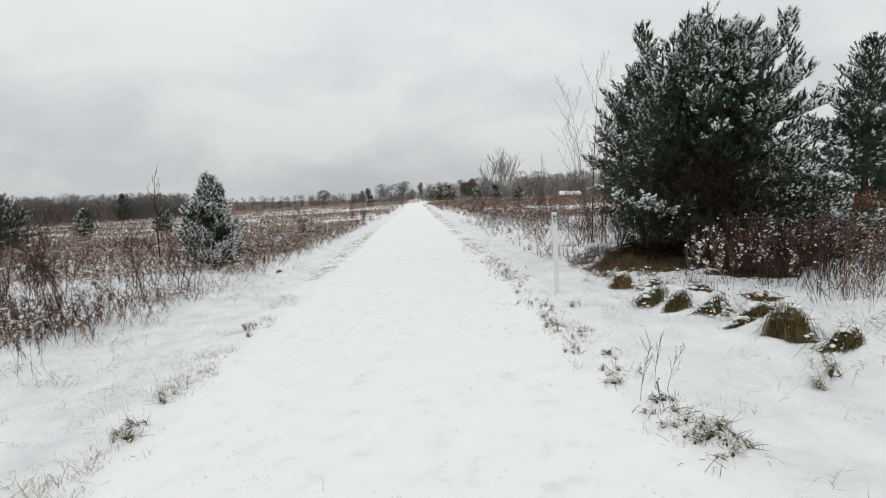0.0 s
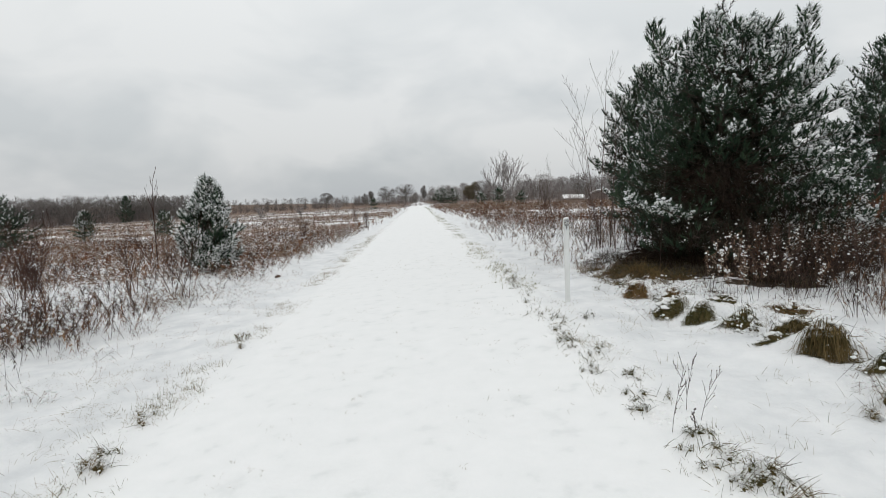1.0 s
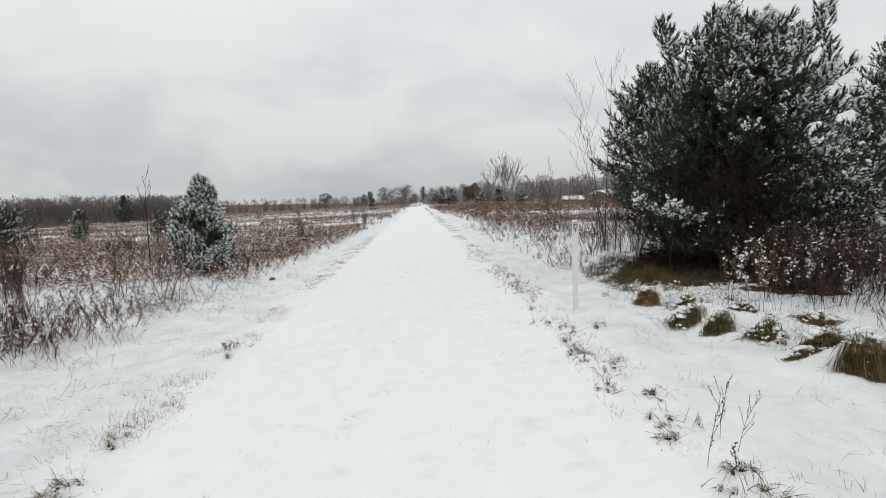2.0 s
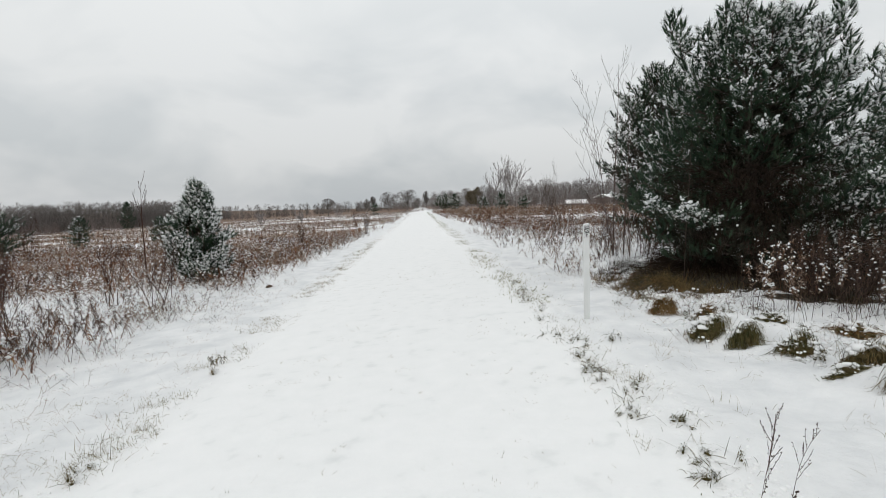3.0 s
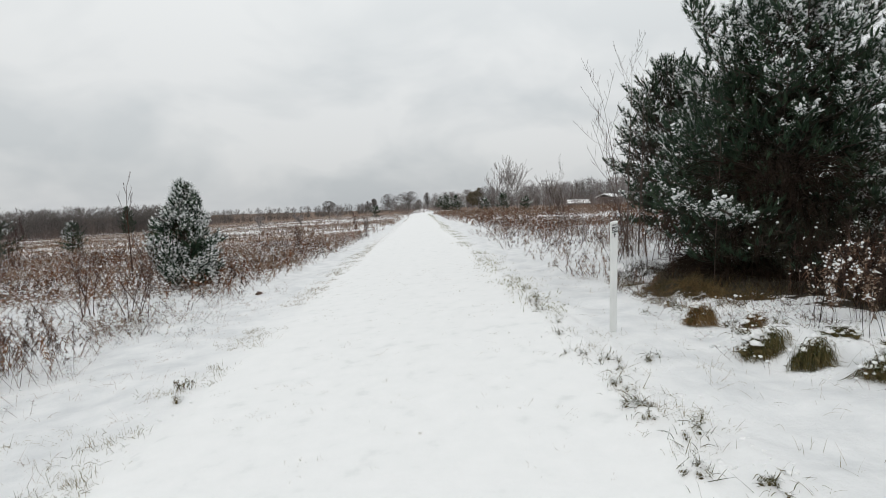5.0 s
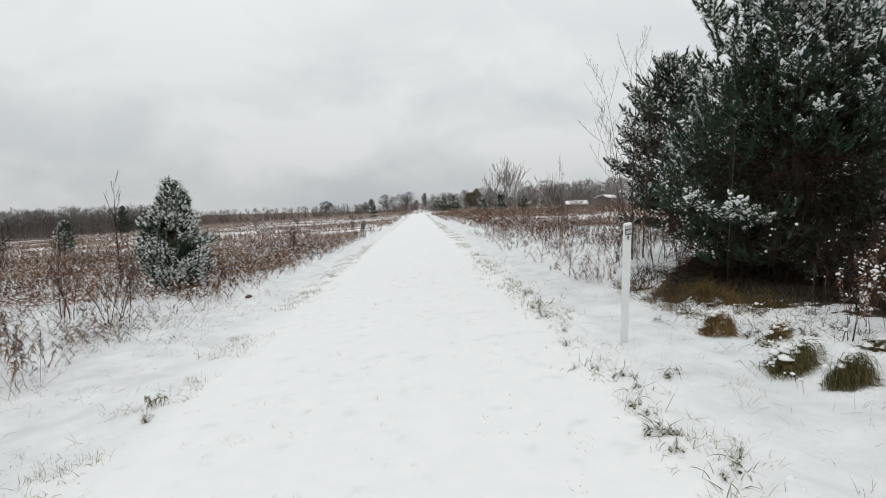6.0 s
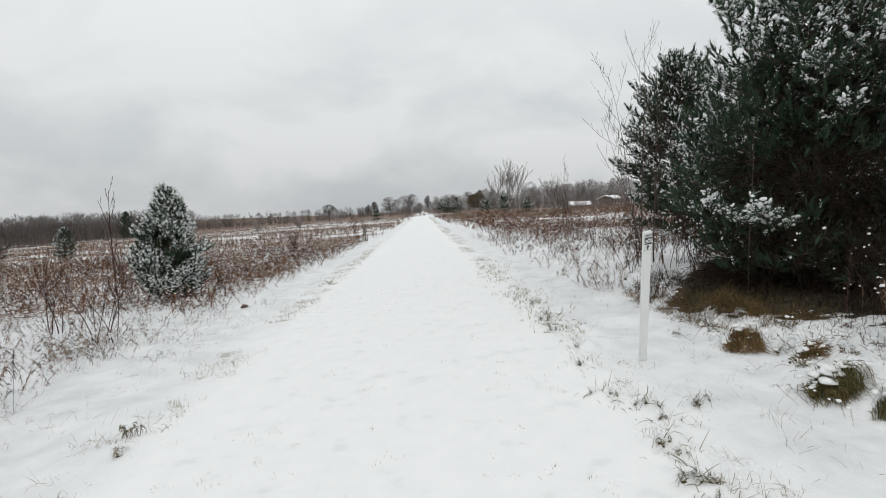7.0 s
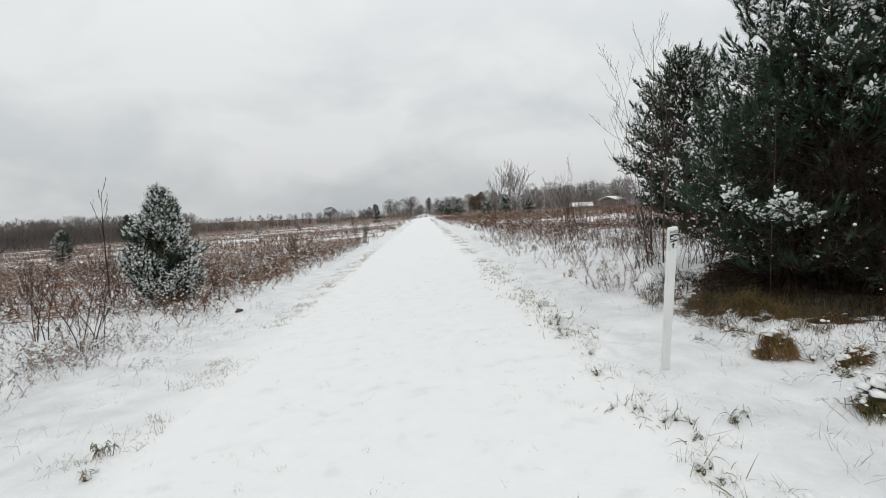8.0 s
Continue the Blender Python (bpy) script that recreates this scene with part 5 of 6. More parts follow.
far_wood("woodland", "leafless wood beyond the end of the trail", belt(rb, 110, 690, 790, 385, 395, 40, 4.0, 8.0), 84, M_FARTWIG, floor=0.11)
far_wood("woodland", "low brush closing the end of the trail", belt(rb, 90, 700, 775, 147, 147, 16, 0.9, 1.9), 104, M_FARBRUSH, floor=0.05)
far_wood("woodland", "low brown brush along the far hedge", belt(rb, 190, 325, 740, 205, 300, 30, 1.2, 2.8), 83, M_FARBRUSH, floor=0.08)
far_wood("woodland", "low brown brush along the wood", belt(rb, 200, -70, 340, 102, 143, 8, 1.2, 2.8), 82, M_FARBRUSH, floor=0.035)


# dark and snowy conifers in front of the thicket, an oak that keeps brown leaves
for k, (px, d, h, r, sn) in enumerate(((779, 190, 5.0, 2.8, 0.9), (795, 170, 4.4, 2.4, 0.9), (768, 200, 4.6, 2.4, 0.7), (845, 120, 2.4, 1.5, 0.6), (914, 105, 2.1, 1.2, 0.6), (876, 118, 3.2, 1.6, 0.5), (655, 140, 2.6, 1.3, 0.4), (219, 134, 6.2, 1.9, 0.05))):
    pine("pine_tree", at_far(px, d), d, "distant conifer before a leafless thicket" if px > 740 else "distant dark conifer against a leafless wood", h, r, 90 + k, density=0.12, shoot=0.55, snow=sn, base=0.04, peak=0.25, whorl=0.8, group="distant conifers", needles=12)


def leafy_far(x, y, label, h, r, seed):
    """An oak that holds its dead leaves: limbs and many small leaf clumps."""
    rng = np.random.default_rng(seed)
    t = thing("oak_tree", x, y, label, "tree")
    lv = bare_levels(rng, h, ((9, 0.5, 0.5), (7, 0.5, 0.5), (5, 0.5, 0.5)), trunk_r=0.15, spread=0.9, low=0.15)
    coarse, fine = wood_mesh(lv, rng, floor=0.02, flat_from=2)
    coarse.make("trunk", M_FARTWIG, t)
    tips = np.concatenate([lv[3][0][:, 3], lv[3][0][:, 6]])
    tips = np.repeat(tips, 5, axis=0) + rng.normal(0, 0.28, (len(tips) * 5, 3))
    c = arcs(tips, rng.normal(size=tips.shape), rng.uniform(0.2, 0.4, len(tips)), np.zeros(len(tips)), 3)
    leaf = Heap()
    leaf.add(*ribbons(c, np.full(len(tips), 0.2), rng))
    leaf.make("crown", M_OAKLEAF, t, "olive-brown withered leaves")


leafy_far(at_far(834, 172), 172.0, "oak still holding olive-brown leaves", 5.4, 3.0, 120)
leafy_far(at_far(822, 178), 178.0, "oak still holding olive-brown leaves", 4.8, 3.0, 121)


# ---- houses behind the thicket ----
def house(x, y, w, d, eave, ridge, label, turn, wall_mat):
    hs = thing("house", x, y, label, "house")
    hs.rotation_euler = (0, 0, radians(turn))
    part("wall", slab(0, 0, eave / 2 - 0.2, w, d, eave + 0.4), wall_mat, hs)
    bm = bmesh.new()
    o = 0.45
    sec = [(-d / 2 - o, eave - 0.12), (0, ridge), (d / 2 + o, eave - 0.12), (d / 2 + o, eave + 0.06), (0, ridge + 0.2), (-d / 2 - o, eave + 0.06)]
    a = [bm.verts.new((-w / 2 - o, p, q)) for p, q in sec]
    b = [bm.verts.new((w / 2 + o, p, q)) for p, q in sec]
    bm.faces.new(a), bm.faces.new(b[::-1])
    for i in range(6):
        j = (i + 1) % 6
        bm.faces.new((a[j], a[i], b[i], b[j]))
    bmesh.ops.recalc_face_normals(bm, faces=bm.faces)
    part("roof", bm, M_SNOW, hs, "roof under smooth snow")
    for k in range(3):
        win = part("window", slab(-w / 2 + w * (k + 0.7) / 3.4, -d / 2 - 0.02, eave * 0.55, 1.0, 0.06, 1.1), M_POST, hs)
        part("pane", slab(-w / 2 + w * (k + 0.7) / 3.4, -d / 2 - 0.055, eave * 0.55, 0.84, 0.012, 0.94), M_PANE, win)
    return hs


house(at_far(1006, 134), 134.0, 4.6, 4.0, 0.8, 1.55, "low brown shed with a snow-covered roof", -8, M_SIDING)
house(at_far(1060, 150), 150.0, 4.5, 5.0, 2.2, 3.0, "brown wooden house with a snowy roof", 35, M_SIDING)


# ---- weeds ----
def weed_kind(rng, h=0.8, leaves=9, plume=12, leaf_l=0.09, stem_r=0.0025, lean=0.12, width=0.018, fine=True, leafy=0.2):
    """A dead stalk with curled hanging leaves and a ragged seed head, one unit tall when h is 1."""
    out = Heap()
    way = np.array([[np.clip(rng.normal(0, lean), -0.42, 0.42), np.clip(rng.normal(0, lean), -0.42, 0.42), 1.0]])
    c = arcs(np.array([[0, 0, -0.03]]), way, np.array([h]), np.array([rng.uniform(0, 0.12)]), 5)
    if fine:
        out.add(*sweep(c[:, ::2], np.linspace(stem_r, stem_r * 0.5, 3)[None], 3))
    else:
        out.add(*ribbons(c[:, ::4], np.array([stem_r * 2]), rng))
    along = lambda q: np.stack([np.interp(q, np.linspace(0, 1, 5), c[0, :, j]) for j in range(3)], 1)
    out.add(*ribbons(arcs(along(rng.uniform(leafy, 0.98, leaves)), around(rng, leaves, -45 if leaves > 14 else -75, 25 if leaves > 14 else 35), leaf_l * rng.uniform(0.5, 1.3, leaves), rng.uniform(0.9, 2.4, leaves) if leaves > 14 else rng.uniform(0.1, 1.2, leaves), 4 if leaves > 30 else 3 if leaves > 15 else 2), np.full(leaves, width) * rng.uniform(0.6, 1.3, leaves), rng))
    if plume:
        out.add(*ribbons(arcs(along(rng.uniform(0.75, 1.0, plume)), around(rng, plume, 5, 70), h * rng.uniform(0.05, 0.16, plume), np.full(plume, 0.2), 2), np.full(plume, width * 0.8), rng))
    return np.concatenate(out.v), np.concatenate(out.f), c[0, -1]


def weed_patch(name, label, xy, seed, size, mats, kinds=6, snow=0.5, blob=0.02, thick=1.0, puffs=2, **kw):
    """A stand of weeds: stalks of two colours and the snow on their heads, each joined."""
    rng = np.random.default_rng(seed)
    shapes = [weed_kind(rng, 1.0, **kw) for _ in range(kinds)]
    heaps = [Heap() for _ in mats]
    white = Heap()
    tone = waves(xy[:, 0], xy[:, 1], seed + 5, 4.0) * 0.9 + rng.uniform(0, 1, len(xy))
    kind, col = rng.integers(0, kinds, len(xy)), np.clip((tone * len(mats)).astype(int), 0, len(mats) - 1)
    base = np.stack([xy[:, 0], xy[:, 1], ground_z(xy[:, 0], xy[:, 1])], 1)
    hs = size * rng.uniform(0.5, 1.25, len(xy))
    turn = spins(rng, len(xy), 1, 1)
    turn = turn * np.stack([hs ** 0.5 * thick, hs ** 0.5 * thick, hs], 1)[:, :, None]
    few = len(xy) < 2500
    lv, lf = lump(rng, 0.35) if few else gem(rng)
    for k, (v, f, tip) in enumerate(shapes):
        for j in range(len(mats)):
            pick = (kind == k) & (col == j)
            heaps[j].stamp(v, f, turn[pick], base[pick])
        pick = (kind == k) & (rng.uniform(size=len(xy)) < snow)
        for _ in range(puffs if few else 1):
            at = base[pick] + np.einsum("nij,j->ni", turn[pick], tip) * rng.uniform(0.8, 1.0, (pick.sum(), 1)) + rng.normal(0, (0.034 if few else 0.025) * thick, (pick.sum(), 3))
            white.stamp(lv, lf, spins(rng, pick.sum(), blob * 0.4, blob, 0.8), at)
    for j, h in enumerate(heaps):
        if h.v:
            tagged(h.make(name, mats[j]), label, "weeds", kind="stuff")
    tagged(white.make("snow_on_weeds", M_SNOWCLUMP), "small caps of snow on dead weed heads", "snow", kind="stuff")


def scatter(rng, n, x0, x1, y0, y1, keep):
    x, y = rng.uniform(x0, x1, n), rng.uniform(y0, y1, n)
    k = keep(x, y)
    return np.stack([x[k], y[k]], 1)


def west_field(x, y):
    rim = np.interp(y, [10, 11.4, 13, 19, 30, 46, 90, 140], [-4.6, -4.0, -3.65, -3.45, -3.0, -2.6, -2.4, -2.4]) + 0.25 * waves(x, y, 21, 2.2)
    front = np.interp(-x, [3, 4.5, 6, 9, 14, 25], [11.6, 12.0, 13.4, 13.2, 13.5, 13.0]) + 0.6 * waves(x, y, 22, 3.0)
    by_pine = (x + 5.5) ** 2 / 0.5 + (y - 14.3) ** 2 / 1.2 < 1
    return (x < rim) & (y > front) & ~by_pine


def east_field(x, y):
    rim = np.interp(y, [11, 14, 18, 22, 37, 60, 140], [4.3, 4.0, 3.9, 3.6, 3.2, 2.8, 2.5]) + 0.3 * waves(x, y, 23, 2.5)
    return x > rim


rw = np.random.default_rng(31)
near_w = scatter(rw, 13000, -26, -3, 11, 32, lambda x, y: west_field(x, y) & (waves(x, y, 24, 3.5) > -0.42) & (x > -1.05 * y - 1))
mid_w = scatter(rw, 9000, -66, -2.2, 32, 72, lambda x, y: west_field(x, y) & (waves(x, y * 0.5, 25, 9) > -0.30) & (x > -1.0 * y))
far_w = scatter(rw, 7000, -120, -2.2, 72, 175, lambda x, y: west_field(x, y) & (waves(x * 0.6, y, 26, 16) > -0.12) & (x > -0.95 * y))
weed_patch("weed_field", "dense reddish-brown dead weeds with snow on their heads", near_w, 32, 0.44, (M_WEEDDARK, M_WEED, M_RUSTWEED, M_WEEDTAN, M_RUSTWEED, M_WEEDTAN), snow=0.75, blob=0.028, leaves=12, plume=10, leaf_l=0.10, width=0.034, stem_r=0.0025, lean=0.34)
weed_patch("weed_field", "dense brown dead weeds reaching across the field", mid_w, 33, 0.48, (M_WEED, M_RUSTWEED, M_WEEDTAN, M_WEEDTAN, M_WEEDTAN), snow=0.5, blob=0.04, leaves=5, plume=4, leaf_l=0.18, stem_r=0.007, width=0.06, thick=1.3, fine=False)
weed_patch("weed_field", "brown dead weeds and snow in the far field", far_w, 34, 0.45, (M_WEED, M_WEEDTAN, M_WEEDTAN, M_WEEDTAN), snow=0.4, blob=0.08, leaves=4, plume=2, leaf_l=0.30, stem_r=0.014, width=0.13, thick=1.6, kinds=4, fine=False)
near_e = scatter(rw, 9500, 3, 20, 11.5, 34, lambda x, y: east_field(x, y) & (waves(x, y, 27, 3.0) > np.interp(y, [11, 20, 30], [0.22, 0.02, -0.35])) & ((x - 6) ** 2 + (y - 10) ** 2 > 4))
mid_e = scatter(rw, 9500, 2.5, 48, 34, 115, lambda x, y: east_field(x, y) & (waves(x, y, 28, 8) > -0.35) & (x < 0.5 * y + 4))
weed_patch("weed_field", "reddish-brown dead weeds and brambles on patchy snow", near_e, 35, 0.44, (M_WEEDDARK, M_WEED, M_RUSTWEED), snow=0.55, blob=0.030, leaves=10, plume=9, leaf_l=0.10, width=0.026, stem_r=0.0025, lean=0.34)
weed_patch("weed_field", "dense brown dead weeds before the thicket", mid_e, 36, 0.55, (M_WEED, M_WEED, M_WEEDTAN), snow=0.4, blob=0.04, leaves=5, plume=4, leaf_l=0.20, stem_r=0.009, width=0.085, thick=1.4, fine=False)
low_e = scatter(rw, 3800, 2.4, 7.5, 8.5, 26, lambda x, y: (x > np.interp(y, [8, 12, 26], [3.1, 2.7, 2.5]) + 0.3 * waves(x, y, 47, 2)) & (waves(x, y, 48, 1.5) > 0.12) & ((x - 6) ** 2 + (y - 10) ** 2 > 5) & ((y > 10.6) | (x < 3.5)))
weed_patch("weed_scrub", "low tangled dead weeds poking through snow", low_e, 49, 0.30, (M_WEEDDARK, M_WEED, M_WEEDTAN), snow=0.5, blob=0.018, leaves=15, plume=8, leaf_l=0.07, width=0.018, stem_r=0.003, lean=0.3)
low_w = scatter(rw, 1900, -7.5, -2.6, 7.5, 24, lambda x, y: (x < np.interp(y, [8, 12, 24], [-3.9, -3.4, -2.9]) + 0.25 * waves(x, y, 50, 2)) & (waves(x, y, 51, 1.2) > 0.0))
weed_patch("weed_scrub", "low tangled dead weeds poking through snow", low_w, 52, 0.24, (M_WEEDDARK, M_WEED, M_WEEDTAN), snow=0.5, blob=0.014, leaves=16, plume=7, leaf_l=0.06, width=0.016, stem_r=0.004, lean=0.3)
# stands round the pine
def aster(x, y, h, seed, label):
    """A dead aster: a few thin stems, each with a tuft of tan seed heads that hold caps of snow."""
    rng = np.random.default_rng(seed)
    t = thing("aster", x, y, label, "plant", "dead asters by the pine")
    heads, leaf, white = Heap(), Heap(), Heap()
    for _ in range(int(rng.integers(1, 4))):
        lv = bare_levels(rng, h * rng.uniform(0.65, 1.1), ((9, 0.20, 0.6), (3, 0.4, 0.7)), trunk_r=0.0028, spread=0.75, low=0.45, upright=0.3, trunk_curve=0.03, lean=tuple(rng.normal(0, 0.16, 2)))
        off = np.array([*rng.normal(0, 0.04, 2), 0.0])
        stem = Heap()
        for c, r in lv:
            stem.add(*sweep(c[:, ::2] + off, np.maximum(r[:, ::2], 0.0011), 3))
        tagged(stem.make("stem", M_DEADWOOD, t), kind="stuff")
        tips = np.concatenate([lv[1][0][:, -1], lv[2][0][:, -1], lv[2][0][:, 3]]) + off
        v, f = lump(rng, 0.5)
        heads.stamp(v, f, spins(rng, len(tips), 0.003, 0.007), tips)
        k = rng.integers(0, len(tips), 14)
        leaf.add(*ribbons(arcs(tips[k], around(rng, 14, -70, 40), rng.uniform(0.02, 0.05, 14), rng.uniform(0.2, 1.0, 14), 3), np.full(14, 0.009), rng))
        some = tips[rng.uniform(size=len(tips)) < 0.05]
        for _k in range(4):
            v, f = lump(rng, 0.5)
            white.stamp(v, f, spins(rng, len(some), 0.005, 0.013, 0.9), some + rng.normal(0, 0.013, some.shape) + np.array([0, 0, 0.012]))
    tagged(heads.make("seed_head", M_WEEDTAN, t, "brown fluffy seed heads"), kind="stuff")
    tagged(leaf.make("leaf", M_WEED, t, "curled brown leaves"), kind="stuff")
    tagged(white.make("snow", M_SNOWCLUMP, t, "caps of snow on the seed heads"), kind="stuff")


ra = np.random.default_rng(37)
for k, (x, y) in enumerate(((3.48, 6.0), (3.56, 6.12), (3.81, 5.74), (3.62, 5.69), (3.98, 6.4), (4.2, 6.36), (4.49, 6.1), (4.63, 5.91), (4.75, 6.5), (5.0, 6.1), (5.4, 6.1))):
    aster(x, y, ra.uniform(0.5, 0.85) if k < 4 or k > 4 else ra.uniform(0.3, 0.5), 400 + k, "dead aster with snow-capped tan seed heads")
side_w = scatter(rw, 3600, 4.1, 10.5, 3.2, 7.4, lambda x, y: (y > 4.55 - 0.42 * (x - 4.1) + 1.8 * rw.uniform(0, 1, len(x)) ** 2 + 0.6 * waves(x, y, 54, 0.9)) & (waves(x, y, 30, 1.1) > -0.2))
weed_patch("weed_stand", "thin dark dead stalks standing in snow", side_w, 38, 0.70, (M_WEEDDARK, M_DEADWOOD, M_WEEDDARK, M_WEED), snow=0.35, blob=0.014, leaves=12, plume=11, leaf_l=0.06, stem_r=0.0022, width=0.011, lean=0.2)
back_e = scatter(rw, 1500, 7.6, 15, 8.6, 15.5, lambda x, y: (waves(x, y, 55, 1.6) > -0.35) & (x > 0.55 * y + 1.6))
weed_patch("weed_field", "tall tangled brown weeds between the pines", back_e, 39, 0.95, (M_WEEDDARK, M_WEED, M_RUSTWEED), snow=0.3, blob=0.018, leaves=12, plume=8, leaf_l=0.11, width=0.020, stem_r=0.004, lean=0.25)
# stands west of the trail, nearest
foot_w = np.array([(-4.35, 10.1)]) + rw.normal(0, 1, (150, 2)) * (0.45, 0.4)
weed_patch("weed_scrub", "low tan tangle at the foot of a bare bush", foot_w, 110, 0.22, (M_WEEDTAN, M_THATCH, M_WEEDDARK), snow=0.6, blob=0.022, leaves=18, plume=9, leaf_l=0.06, width=0.010, stem_r=0.002, lean=0.45)
stand1 = np.array([(-3.9, 7.4)]) + np.clip(rw.normal(0, 1, (30, 2)), -1.6, 0.6) * (0.42, 0.36)
stand2 = np.array([(-4.2, 5.3)]) + rw.normal(0, 1, (20, 2)) * (0.32, 0.22)
stand3 = np.array([(-4.9, 7.6)]) + np.clip(rw.normal(0, 1, (40, 2)), -2.0, 1.3) * (0.55, 0.35)
stand4 = np.array([(-4.6, 9.8)]) + np.clip(rw.normal(0, 1, (45, 2)), -1.8, 0.4) * (0.6, 0.55)
stand5 = scatter(rw, 760, -14, -4.6, 7.0, 14.0, lambda x, y: (waves(x, y, 41, 1.6) > -0.22 + 0.3 * smoothstep(-6, -4.6, x)) & (y > 7.6 + 0.25 * (x + 9) * (x > -9)))
weed_patch("weed_stand", "drooping dark dead goldenrod stalks in snow", stand1, 42, 0.68, (M_WEEDDARK, M_WEED, M_WEEDDARK), snow=0.4, blob=0.02, leaves=44, plume=14, leaf_l=0.042, lean=0.3, stem_r=0.0024, width=0.008, leafy=0.55)
weed_patch("weed_stand", "drooping dark dead goldenrod stalks in snow", stand2, 43, 0.70, (M_WEEDDARK, M_WEED, M_WEEDDARK), snow=0.35, blob=0.018, leaves=44, plume=12, leaf_l=0.042, lean=0.26, stem_r=0.0024, width=0.008, leafy=0.55)
stand6 = np.array([(-5.7, 7.5)]) + np.clip(rw.normal(0, 1, (170, 2)), -2.0, 1.3) * (1.0, 0.6)
weed_patch("weed_stand", "tall dark dead weeds below bare bushes", stand6, 58, 0.62, (M_WEEDDARK, M_WEEDDARK, M_WEEDDARK, M_WEED), snow=0.35, blob=0.016, leaves=20, plume=9, leaf_l=0.07, lean=0.25, stem_r=0.003, width=0.013)
stand7 = np.array([(-6.0, 7.5)]) + np.clip(rw.normal(0, 1, (170, 2)), -2.0, 1.3) * (0.9, 0.4)
weed_patch("weed_stand", "tangled rust-brown dead leaves and stems", stand7, 93, 0.34, (M_RUST, M_WEEDDARK, M_WEEDTAN), snow=0.7, blob=0.028, puffs=3, leaves=24, plume=6, leaf_l=0.05, lean=0.35, width=0.014)
weed_patch("weed_stand", "tangled rust-brown dead leaves and stems", stand3, 44, 0.42, (M_RUST, M_WEED), snow=0.7, blob=0.03, puffs=3, leaves=22, plume=8, leaf_l=0.08, lean=0.4, width=0.018)
weed_patch("weed_stand", "low tangled dead weeds capped with snow", stand4, 45, 0.34, (M_WEEDTAN, M_WEEDDARK), snow=0.8, blob=0.03, leaves=16, plume=10, lean=0.4)
weed_patch("weed_stand", "dead weeds between bare bushes", stand5, 46, 0.40, (M_WEEDDARK, M_RUSTWEED, M_WEED), snow=0.6, blob=0.028, leaves=22, plume=9, lean=0.28, leaf_l=0.055, width=0.012)


